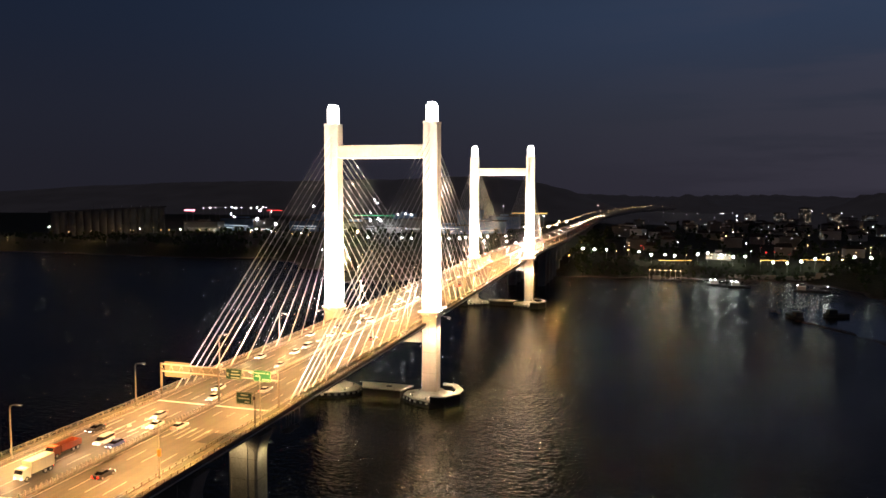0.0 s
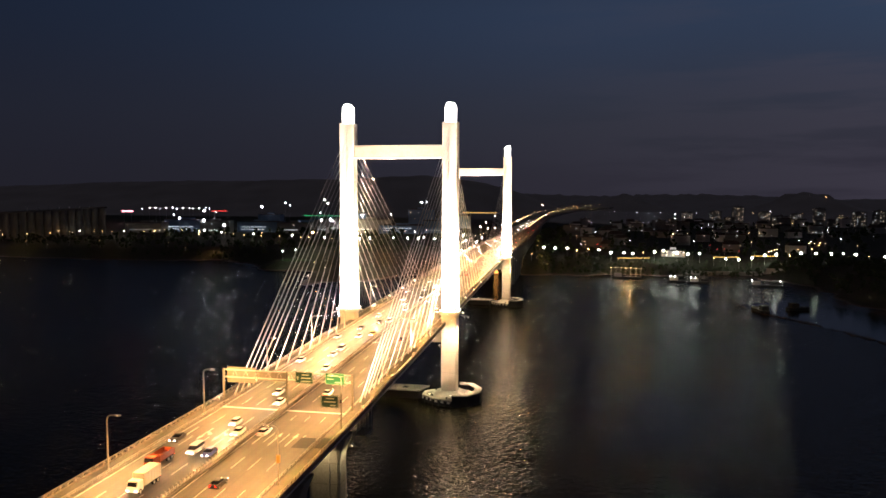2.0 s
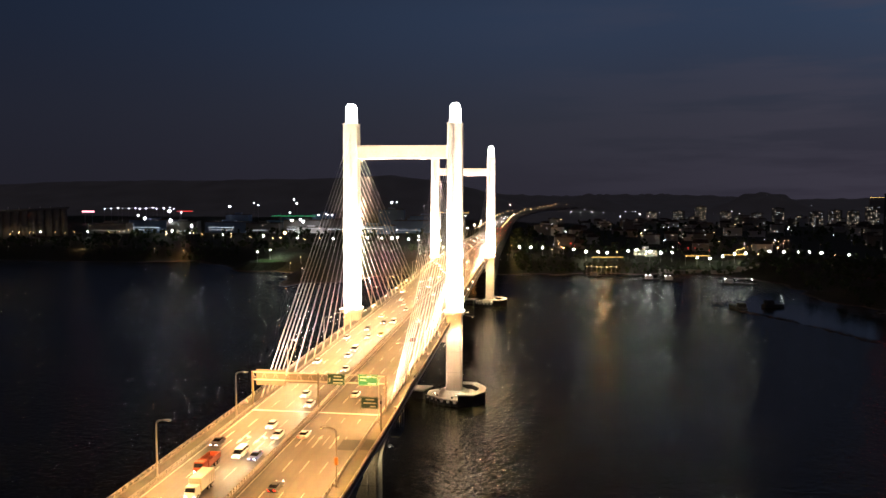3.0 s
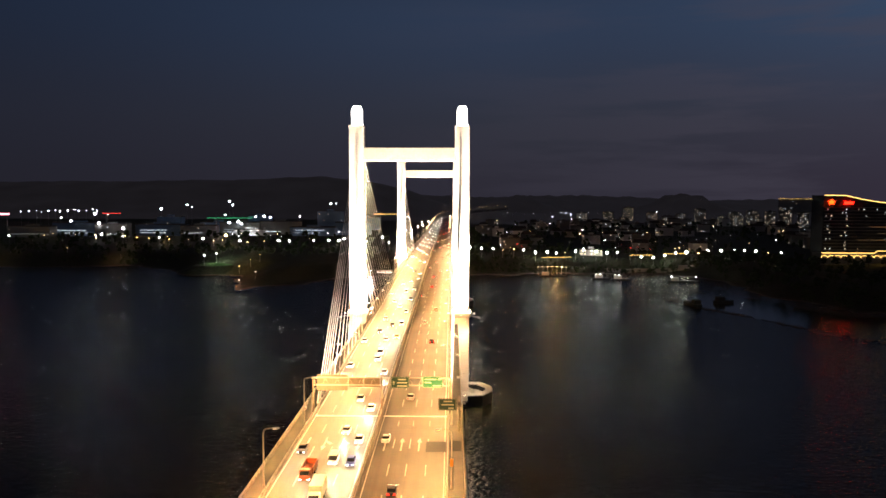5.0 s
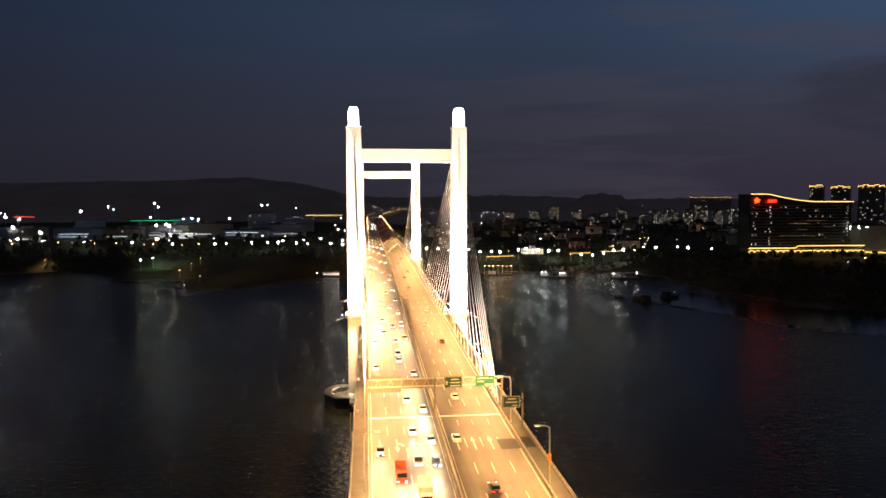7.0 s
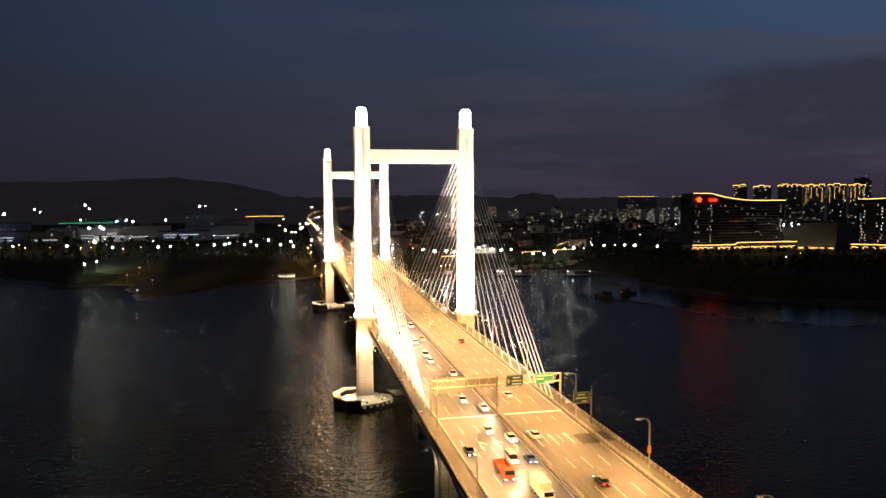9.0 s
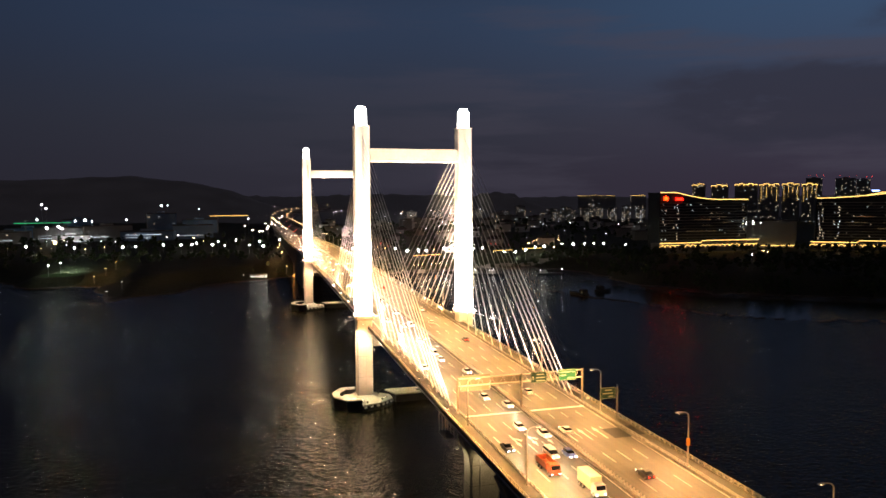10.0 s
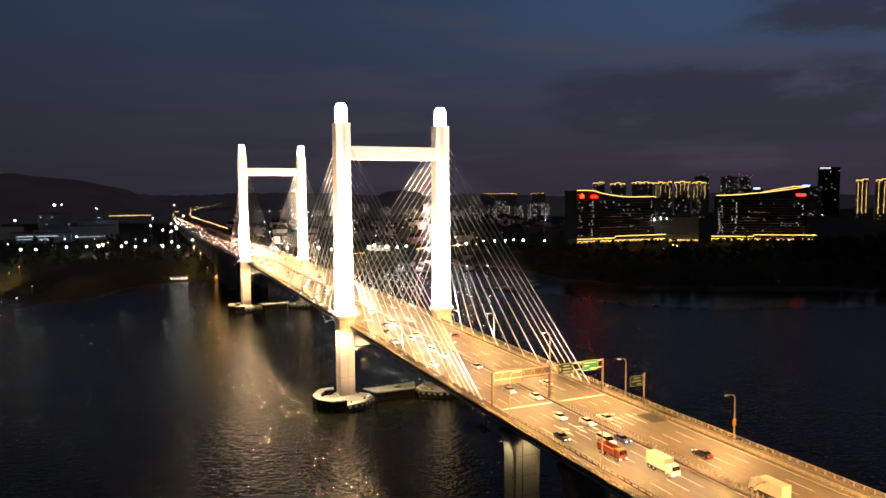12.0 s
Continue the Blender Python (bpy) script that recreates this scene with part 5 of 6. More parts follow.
def windows_on(t, w, d, h, storeys, bays, share_lit, rnd, faces="sw"):
    """Lit windows as set-in panes, one object each, on the faces towards the river."""
    for f in faces:
        n = bays if f == "s" else max(2, int(bays * d / w))
        span = w if f == "s" else d
        for i in range(n):
            for j in range(storeys):
                if rnd.random() > share_lit:
                    continue
                u = -span / 2 + span * (i + 0.5) / n
                z = h * (j + 0.55) / storeys
                ww, wh = min(0.8, span / n * 0.3), min(0.65, h / storeys * 0.25)
                mat = G_WIN if rnd.random() < 0.7 else G_WINC
                key = (mat.name, round(ww, 1), round(wh, 1))
                if key not in WINDOW_MESH:
                    bm = bm_new()
                    box(bm, -ww, ww, -0.06, 0.06, -wh, wh)
                    o = part("window", bm, mat, t)
                    WINDOW_MESH[key] = o
                else:
                    o = share("window", WINDOW_MESH[key], t, Matrix())
                o.matrix_basis = pose(u, -d / 2 - 0.08, z) if f == "s" else pose(-w / 2 - 0.08, u, z, 0, 0, 90)


WINDOW_MESH = {}


def block(name, x, y, w, d, h, turn, mat, label, storeys, bays, lit, rnd, roof="flat", cat="building", group="town buildings"):
    base = height_at(x, y)
    t = thing(name, pose(x, y, base, 0, 0, turn), label, cat, group)
    bm = bm_new()
    box(bm, -w / 2, w / 2, -d / 2, d / 2, -6, h)
    part("wall", bm, mat, t)
    bm = bm_new()
    if roof == "flat":
        box(bm, -w / 2 - 0.4, w / 2 + 0.4, -d / 2 - 0.4, d / 2 + 0.4, h, h + 0.8)
        rf = part("roof", bm, M_ROOF, t)
        bm = bm_new()
        box(bm, -w * 0.15, w * 0.12, -d * 0.2, d * 0.2, h + 0.8, h + 3.4, 0.05)
        part("stair_head", bm, mat, rf)
    else:
        loft(bm, [[(-w / 2 - .6, -d / 2 - .6, h), (w / 2 + .6, -d / 2 - .6, h), (w / 2 + .6, d / 2 + .6, h), (-w / 2 - .6, d / 2 + .6, h)], [(-w * .42, -0.2, h + d * 0.3), (w * .42, -0.2, h + d * 0.3), (w * .42, 0.2, h + d * 0.3), (-w * .42, 0.2, h + d * 0.3)]])
        bmesh.ops.recalc_face_normals(bm, faces=bm.faces)
        part("roof", bm, M_ROOF, t)
    windows_on(t, w, d, h, storeys, bays, lit, rnd)
    return t


rnd = random.Random(5)
# the old town east of the bridge
for k in range(74):
    x = rnd.uniform(70, 660)
    y = rnd.uniform(575, 1180) + 0.1 * x
    if abs(x) < 45 or (y < 620 and 380 < x):
        continue
    st = rnd.choice((2, 3, 3, 4, 5, 6))
    w, d = rnd.uniform(12, 28), rnd.uniform(10, 15)
    block("town_house", x, y, w, d, st * 3.2, rnd.uniform(-14, 20), M_BLDG if rnd.random() < 0.7 else M_PALE, "dim grey town house with a few lit windows", st, max(3, int(w / 4)), 0.06, rnd, "flat" if st > 3 else "hip", "house")
    if rnd.random() < 0.55:
        (small if rnd.random() < 0.7 else smalla).at(x + w * 0.7, y - 12)
for k in range(34):
    (small if rnd.random() < 0.65 else smalla).at(rnd.uniform(60, 900), rnd.uniform(1150, 1900), None)
for k in range(6):
    redl.at(rnd.uniform(90, 260), rnd.uniform(560, 640))
# a rising street of amber lamps, and a row of pale ones far behind
for a, b, n in (((297, 600, 16.0), (320, 640, 16.5), 4), ((322, 642, 17.0), (372, 705, 18.5), 7), ((374, 708, 19.0), (404, 722, 20.0), 4)):
    for k in range(n):
        u = k / n
        smalla.at(a[0] + (b[0] - a[0]) * u, a[1] + (b[1] - a[1]) * u, a[2] + (b[2] - a[2]) * u, size=0.55)
for k in range(9):
    small.at(146 + 27 * k + rnd.uniform(-3, 3), 1500 + rnd.uniform(-8, 8), 39.5, size=0.8)
for x, y, z in ((395, 1480, 42), (402, 1470, 43), (300, 1400, 38), (318, 1380, 33), (250, 1350, 34), (470, 1500, 47), (520, 1460, 45), (560, 1420, 38)):
    small.at(x, y, z, size=1.5)
for k in range(60):
    x, y = rnd.uniform(60, 620), rnd.uniform(560, 1120)
    (small if rnd.random() < 0.6 else smalla).at(x, y + 0.1 * x, None, size=rnd.uniform(0.25, 0.7))
# a lit terrace wall and a white pavilion on the promenade
for k in range(6):
    t = thing("embankment_wall", pose(196 + k * 15.6, 497 - k * 2.2, height_at(196 + k * 15.6, 497 - k * 2.2), 0, 0, -8), "pale stone embankment wall below the promenade lamps", "wall", "embankment walls")
    bm = bm_new()
    box(bm, -7.7, 7.7, -0.8, 0.8, -5, 3.2, 0.1)
    part("wall_face", bm, M_PALE, t)
    bm = bm_new()
    box(bm, -7.75, 7.75, -1.0, 1.0, 3.2, 3.7, 0.05)
    part("coping", bm, M_PALE, t)
block("pavilion", 184, 556, 26, 12, 7, -6, M_PALE, "white brightly lit riverside pavilion", 2, 7, 0.8, rnd, "flat", "pavilion", "promenade buildings")
# added spot without a fixture, brightening the pavilion front
li = bpy.data.lights.new("pavilion_lamp_light", "SPOT")
li.energy, li.color, li.shadow_soft_size, li.spot_size, li.spot_blend = 9000, (0.95, 1.0, 0.85), 0.4, radians(120), 0.6
new("pavilion_lamp_light", li).matrix_basis = look((184, 538, height_at(184, 556) + 8), (184, 550, height_at(184, 556) + 2))
for x, y, n in ((120, 512, 5), (222, 525, 4), (262, 530, 4)):
    t = thing("light_string", pose(x, y, height_at(x, y) + 5), "string of warm lights over a terrace", "light string", "light strings")
    for k in range(n):
        bm = bm_new()
        tube(bm, (k * 7.0, k * 1.6, 0.25 * (k % 2)), (k * 7 + 6.6, k * 1.6 + 1.5, 0.25 * ((k + 1) % 2)), 0.22, 5)
        part("string", bm, G_GOLD, t)
        bm = bm_new()
        tube(bm, (k * 7.0, k * 1.6, -5.5), (k * 7.0, k * 1.6, 0.2), 0.08, 5)
        part("mast", bm, M_STEEL, t)


# ---------------------------------------------------------------- riverside hotels with swept golden rooflines
def strip(parent, pts, r=0.35, mat=None, name="light_strip"):
    bm = bm_new()
    pipe(bm, pts, r, 6)
    return part(name, bm, mat or G_GOLD, parent, "glowing gold light strip")


def hotel(x0, y0, x1, y1, z_roof, label, star):
    """A dark slab hotel between two ends; z_roof gives the roofline along it."""
    ln = math.hypot(x1 - x0, y1 - y0)
    t = thing("hotel", pose(x0, y0, 0, 0, 0, math.degrees(math.atan2(y1 - y0, x1 - x0))), label, "hotel", "riverside hotels")
    n = 16
    top = [(ln * i / n, z_roof(i / n)) for i in range(n + 1)]
    bm = bm_new()
    loft(bm, [[(u, 0, 8), (u, 26, 8), (u, 26, z - 1.2), (u, 0, z - 1.2)] for u, z in top])
    bmesh.ops.recalc_face_normals(bm, faces=bm.faces)
    part("wall", bm, M_BLDGD, t, "dark glass facade")
    bm = bm_new()
    loft(bm, [[(u, -1.5, z - 1.2), (u, 27, z - 1.2), (u, 27, z), (u, -1.5, z)] for u, z in top])
    bmesh.ops.recalc_face_normals(bm, faces=bm.faces)
    part("roof", bm, M_BLDGD, t)
    strip(t, [(u, -1.9, z) for u, z in top], 0.4)
    for j in range(14):
        z = 27 + j * 3.4
        bm = bm_new()
        u1 = max([u for u, zt in top if zt > z + 3], default=0)
        if u1 > 10:
            box(bm, 1, u1, -0.5, 0.02, z, z + 0.5)
            part("floor_band", bm, M_BLDG, t)
    r = random.Random(int(x0))

    def pane(u, z, mat, w, h):
        key = ("hotel", mat.name, w)
        if key not in WINDOW_MESH:
            bm = bm_new()
            box(bm, -w, w, -0.06, 0.06, -h, h)
            WINDOW_MESH[key] = part("window", bm, mat, t)
            WINDOW_MESH[key].matrix_basis = pose(u, -0.1, z)
        else:
            share("window", WINDOW_MESH[key], t, pose(u, -0.1, z))

    for col, chance in ((4.0, 0.75), (7.5, 0.5), (20.0, 0.4), (24.0, 0.6), (ln - 5.0, 0.55)):
        for j in range(13):
            z = 28.7 + 3.4 * j
            if r.random() < chance and z < z_roof(col / ln) - 4:
                pane(col + r.uniform(-1.2, 1.2), z, G_WIN if r.random() < 0.6 else G_WINC, 0.55, 0.5)
    for k in range(22):
        u, z = r.uniform(30, ln - 8), 28.7 + 3.4 * r.randrange(13)
        if z < z_roof(u / ln) - 4:
            pane(u, z, G_WINC if k % 3 else G_WIN, 0.4, 0.4)
    for k in range(7):
        u, z = r.uniform(24, ln - 30), 27.6 + 3.4 * r.randrange(3, 9)
        bm = bm_new()
        box(bm, u, u + r.uniform(10, 28), -0.62, -0.52, z, z + 0.22)
        part("lit_floor_band", bm, G_DIM, t, "dim lit floor band")
    # podium with arches outlined in gold
    bm = bm_new()
    box(bm, -6, ln + 8, -12, 8, 8, 24.5)
    pod = part("podium", bm, M_BLDG, t)
    strip(pod, [(-6, -12.5, 25.2), (ln * 0.4, -12.5, 25.2), (ln * 0.42, -12.5, 27.4), (ln + 8, -12.5, 27.4)], 0.4)
    m = 20
    pts = []
    for k in range(m):
        u0, u1 = -6 + (ln + 14) * k / m, -6 + (ln + 14) * (k + 1) / m
        for i in range(6):
            a = math.pi * i / 6
            pts.append(((u0 + u1) / 2 - (u1 - u0) / 2 * math.cos(a), -12.5, 20.4 + 2.2 * math.sin(a)))
    strip(pod, pts, 0.3)
    if star:
        bm = bm_new()
        ring = []
        for k in range(10):
            rr = 3.2 if k % 2 == 0 else 1.7
            ring.append((7 + rr * 1.2 * math.sin(k * math.pi / 5), rr * math.cos(k * math.pi / 5) + z_roof(0.05) - 7))
        loft(bm, [[(x, yy, z) for x, z in ring] for yy in (-2.6, -2.0)])
        bmesh.ops.recalc_face_normals(bm, faces=bm.faces)
        part("roof_emblem", bm, G_ORSIGN, t, "glowing orange roof emblem")
        bm = bm_new()
        box(bm, 20, 29, -2.6, -2.0, z_roof(0.2) - 8.6, z_roof(0.2) - 5.8)
        part("roof_sign", bm, G_SIGNRED, t, "glowing red roof sign")
    else:
        bm = bm_new()
        box(bm, ln - 14, ln - 3, -2.6, -2.0, z_roof(0.95) - 11, z_roof(0.95) - 8)
        part("roof_sign", bm, G_RED, t, "glowing red roof sign")
    return t


hotel(403, 452, 521, 448, lambda u: 84 if u < 0.18 else 75.5 + 8.5 * max(0.0, 1 - (u - 0.18) / 0.5) ** 1.8, "dark riverside hotel outlined with a sweeping golden roof strip", True)
hotel(590, 413, 672, 345, lambda u: 76.5 + 10.5 * u ** 1.7, "dark curved hotel with a rising golden roof strip", False)
strip(bpy.data.objects["hotel.001"], [(46 + 60 * i / 8 * 1.0, 6, 77.5 + 9.5 * min(1, (i / 6)) ** 0.8) for i in range(9)], 0.4)
t = block("exhibition_hall", 562, 462, 62, 30, 33, -28, M_BLDG, "pale grey exhibition hall with a curved wall", 1, 1, 0, rnd, "flat", "hall", "riverside halls")
for k in range(5):
    cool.at(514 + k * 5, 440 + (k % 2) * 6, 45 + (k % 3) * 1.5, size=0.5)
strip(t, [(-34, -17, 3), (30, -17, 3)], 0.4)

# ---------------------------------------------------------------- apartment towers behind
rnd = random.Random(11)


def high_rise(x, y, w, d, h, turn, label, crown, lit=0.10, mat=M_BLDG, lines=0):
    t = block("apartment_tower", x, y, w, d, h - height_at(x, y), turn, mat, label, int(h / 3.6), max(5, int(w / 3.6)), lit * 1.25, rnd, "flat", "apartment tower", "apartment towers")
    hh = h - height_at(x, y)
    if crown:
        m = max(2, int(w / 9))
        for k in range(m):
            u0, u1 = -w / 2 + w * k / m, -w / 2 + w * (k + 0.86) / m
            zz = hh + 0.5 + (2.0 if k % 2 else 0)
            strip(t, [(u0, -d / 2 - 0.5, zz - 3), (u0, -d / 2 - 0.5, zz), (u1, -d / 2 - 0.5, zz), (u1, -d / 2 - 0.5, zz - 3)], 0.55, crown)
    for k in range(lines):
        u = -w / 2 + w * (k + 0.5) / lines
        strip(t, [(u, -d / 2 - 0.5, hh * (0.15 if x > 1200 else 0.55 + 0.1 * (k % 3))), (u, -d / 2 - 0.5, hh * 0.95)], 0.2 if x > 1200 else 0.13)
    return t


for x, y, w, h in ((905, 1085, 26, 101), (942, 1062, 34, 99), (985, 1030, 46, 101), (1022, 1004, 40, 100), (1052, 975, 34, 101), (1078, 950, 30, 100)):
    high_rise(x, y, w, 18, h, -42, "tall apartment tower crowned with gold light strips", G_GOLD, 0.07, M_BLDG, 4 if x > 1000 else 0)
for x, y, w, h in ((1205, 1075, 34, 116), (1250, 1030, 40, 115), (1272, 1003, 26, 112)):
    high_rise(x, y, w, 20, h, -42, "tall dark apartment tower with red roof lights", None, 0.10)
    for k in range(3):
        redl.at(x + (k - 1) * w * 0.3, y - 8 - (k - 1) * w * 0.28, h + 6, size=0.8)
high_rise(1405, 880, 44, 30, 134, -48, "very tall dark office tower with a white top sign", None, 0.02, M_BLDGD)
o = bpy.data.objects["apartment_tower.009"]
hz = 134 - height_at(1405, 880)
bm = bm_new()
box(bm, -20, 2, -15.8, -15.2, hz - 3, hz + 0.4)
part("roof_sign", bm, G_WINC, o, "white glowing roof sign")
for x, y, w in ((1278, 706, 22), (1308, 680, 30), (1335, 640, 30)):
    high_rise(x, y, w, 18, 101, -52, "apartment tower with vertical gold light lines", G_GOLD, 0.05, M_BLDG, 3)
for x, y, w, h in ((1180, 880, 60, 84), (1290, 850, 50, 88), (1360, 900, 60, 90)):
    o = high_rise(x, y, w, 24, h, -45, "dark office block with coloured roof signs", None, 0.06)
    hz = h - height_at(x, y)
    bm = bm_new()
    box(bm, -w * 0.16, w * 0.06, -12.8, -12.3, hz + 1, hz + 4)
    part("roof_sign", bm, G_BLUE, o, "blue glowing roof sign")
for k in range(8):
    x, y = 575 + 26 * k, 1178 - 14 * k
    high_rise(x, y, 20, 14, 42 + 2.4 * k + rnd.uniform(-4, 4), -28, "mid-rise apartment block with many lit windows", None, 0.30)
for k in range(9):
    x, y = 330 + 52 * k, 1420 - 18 * k + rnd.uniform(-40, 40)
    high_rise(x, y, 24, 14, 52 + rnd.uniform(-10, 8), -15, "mid-rise apartment block with many lit windows", None, 0.18)
bigamb.at(660, 850, 38)
smalla.at(640, 868)
for x0, y0, x1, y1 in ((1039, 1948, 1150, 1888), (1196, 1870, 1240, 1846)):
    t = block("long_block", (x0 + x1) / 2, (y0 + y1) / 2, math.hypot(x1 - x0, y1 - y0), 20, 76 - height_at((x0 + x1) / 2, (y0 + y1) / 2), -28, M_BLDG, "long far building with a gold roof strip", 8, 14, 0.05, rnd, "flat", "building", "far buildings")
    w = math.hypot(x1 - x0, y1 - y0)
    strip(t, [(-w / 2, -10.6, 76 - height_at((x0 + x1) / 2, (y0 + y1) / 2) + 1), (w / 2, -10.6, 76 - height_at((x0 + x1) / 2, (y0 + y1) / 2) + 1)], 0.2)
for k in range(26):
    x, y = 1080 + k * 16, 900 - k * 16 + rnd.uniform(-30, 30)
    (small if k % 3 else amber).at(x, y)
for k in range(12):
    (small if k % 2 else smalla).at(rnd.uniform(420, 760), rnd.uniform(330, 420) - 0.2 * k)

# ---------------------------------------------------------------- the works on the west bank
t = thing("silo_row", pose(-774, 615, 0, 0, 0, math.degrees(math.atan2(147, 96))), "long row of pale concrete silos with a gallery on top", "silos")
for k in range(15):
    u = 6 + k * 11.6
    bm = bm_new()
    tube(bm, (u, 0, 8), (u, 0, 50 + 0.5 * k), 5.6, 14)
    s_o = part("silo", bm, M_SILO, t, smooth=True)
bm = bm_new()
loft(bm, [[(u, -4, z), (u, 4, z), (u, 4, z + 2.4), (u, -4, z + 2.4)] for u, z in ((-2, 50), (176, 57.5))])
bmesh.ops.recalc_face_normals(bm, faces=bm.faces)
part("gallery", bm, M_SILO, t)
for k in range(8):
    bm = bm_new()
    tube(bm, (60 + k * 15, 0, 54 + 0.1 * k), (60 + k * 15, 0, 60.5), 0.5, 6)
    part("mast", bm, M_PALE, t)
for k in range(6):
    x, y = -770 + k * 17, 598 + k * 27
    amber.at(x + 14, y - 12)
    li = bpy.data.lights.new("silo_lamp_light", "POINT")
    li.energy, li.color, li.shadow_soft_size = 700, (1.0, 0.66, 0.3), 0.5
    new("silo_lamp_light", li).matrix_basis = pose(x + 12, y - 14, 26)
rnd = random.Random(3)
for k in range(9):
    x, y = -640 + k * 62, 850 + rnd.uniform(-60, 60)
    w = rnd.uniform(46, 78)
    t = block("factory_shed", x, y, w, 30, rnd.uniform(13, 22), rnd.uniform(-8, 14), M_SHED if k in (1, 3, 7, 8) else M_BLDG, "long dim factory shed with lit strips", 2, 9, 0.12, rnd, "flat", "factory", "factory sheds")
    for j in range(2 if k % 2 else 1):
        strip(t, [(-w * 0.4, -15.3, 5 + 4 * j), (w * rnd.uniform(0.0, 0.45), -15.3, 5 + 4 * j)], 0.22, G_WINC)
for x, y, w, h in ((-200, 990, 46, 42), (-140, 1005, 56, 30), (-330, 1000, 40, 34), (-392, 960, 60, 24), (-470, 940, 40, 34)):
    block("blue_shed", x, y, w, 26, h - 8, 6, M_SHED, "tall works building coloured pale blue for its lighting", 3, 6, 0.05, rnd, "flat", "factory", "works buildings")
for x, y, z in ((-199, 984, 66), (-189, 982, 66.5), (-140, 990, 60), (-305, 930, 45), (-318, 925, 44), (-296, 935, 43), (-372, 930, 47), (-360, 935, 64), (-366, 936, 70), (-430, 930, 60), (-438, 930, 64), (-470, 900, 58),
                (-609, 953, 48), (-528, 803, 37), (-597, 975, 45), (-570, 800, 40), (-480, 780, 30), (-640, 900, 42), (-60, 940, 44), (-250, 960, 44)):
    yard.at(x, y, z, rnd.choice((0.55, 0.7, 0.85, 1.0, 1.25)))
block("works_hall", -312, 868, 48, 18, 26 - height_at(-312, 868), 4, M_PALE, "pale works hall lit by yard lamps", 4, 8, 0.10, rnd, "flat", "factory", "works buildings")
for x, y, z in ((-338, 842, 37), (-318, 840, 36), (-322, 838, 39)):
    yard.at(x, y, z, 1.1)
for x in (-326, -300):
    li = bpy.data.lights.new("yard_lamp_light", "SPOT")
    li.energy, li.color, li.spot_size, li.spot_blend, li.shadow_soft_size = 30000, (0.86, 0.95, 1.0), radians(100), 0.9, 0.5
    new("yard_lamp_light", li).matrix_basis = look((x, 838, 36), (x, 858, 17))
for k in range(13):
    yard.at(-790 + k * 9 + (k % 3) * 2, 1035 + k * 6, 49 + (k % 3) * 1.2, size=0.45)
t = thing("works_sign", pose(-834, 1050, height_at(-834, 1050)), "glowing pink roof sign of the works", "sign")
for k in range(2):
    bm = bm_new()
    tube(bm, (-8 + 16 * k, 0, -1), (-8 + 16 * k, 0, 45 - height_at(-834, 1050)), 0.3, 6)
    part("mast", bm, M_STEEL, t)
bm = bm_new()
box(bm, -13, 13, -0.6, -0.2, 43.2 - height_at(-834, 1050), 46.4 - height_at(-834, 1050), 0.1)
part("sign_panel", bm, G_PINK, t, "glowing pink panel")
for k in range(26):
    (small if k % 3 else smalla).at(rnd.uniform(-620, -60), rnd.uniform(700, 900))


def crane(x, y, high, jib, turn, mat, label):
    t = thing("tower_crane", pose(x, y, height_at(x, y), 0, 0, turn), label, "crane", "tower cranes")
    bm = bm_new()
    for dx in (-0.8, 0.8):
        for dy in (-0.8, 0.8):
            tube(bm, (dx, dy, -1), (dx, dy, high), 0.16, 5)
    for k in range(int(high / 3)):
        sx = 1 if k % 2 else -1
        tube(bm, (-0.8 * sx, -0.8, k * 3), (0.8 * sx, -0.8, k * 3 + 3), 0.1, 4)
        tube(bm, (0.8, -0.8 * sx, k * 3), (0.8, 0.8 * sx, k * 3 + 3), 0.1, 4)
    part("mast", bm, M_STEEL, t)
    bm = bm_new()
    tube(bm, (-jib * 0.25, 0, high), (jib, 0, high), 0.35, 6)
    tube(bm, (0, 0, high + 5), (jib * 0.7, 0, high + 0.4), 0.08, 5)
    tube(bm, (0, 0, high), (0, 0, high + 5), 0.25, 5)
    part("jib", bm, M_STEEL, t)
    bm = bm_new()
    tube(bm, (-jib * 0.25, 0, high + 0.7), (jib, 0, high + 0.7), 0.28, 6)
    part("jib_light", bm, mat, t, "coloured light strip along the jib")
    return t


crane(-388, 930, 24, 62, 4, G_GREEN, "tower crane with a green-lit jib")
crane(-600, 975, 28, 26, 2, G_RED, "tower crane with a red-lit jib")
crane(-110, 985, 28, 50, 3, G_GOLD, "tower crane with a faintly lit jib")

# ---------------------------------------------------------------- boats and the floating pier


def barge(x, y, turn, ln, label, lit, gap=4.2):
    t = thing("barge", pose(x, y + 22, WATER, 0, 0, turn), label, "boat", "moored boats")
    bm = bm_new()
    loft(bm, [[(u, -w, 1.6), (u, w, 1.6), (u, w * 0.8, -0.6), (u, -w * 0.8, -0.6)] for u, w in ((-ln / 2, 2.0), (-ln / 2 + 3, 3.2), (ln / 2 - 5, 3.2), (ln / 2, 0.6))])
    bmesh.ops.recalc_face_normals(bm, faces=bm.faces)
    part("hull", bm, M_HULL, t)
    bm = bm_new()
    box(bm, -ln / 2 + 3, -ln / 2 + 10, -2.2, 2.2, 1.6, 4.8, 0.15)
    cab = part("cabin", bm, M_PALE, t)
    if lit:
        for k in range(lit):
            bm = bm_new()
            ball(bm, (-ln / 2 + 3 + k * gap, -2.0, 5.6), 0.42 if lit < 3 else 0.3, 2)
            part("deck_lamp", bm, G_BOAT if lit < 3 else G_WHITE, t, "bright deck lamp")
    return t


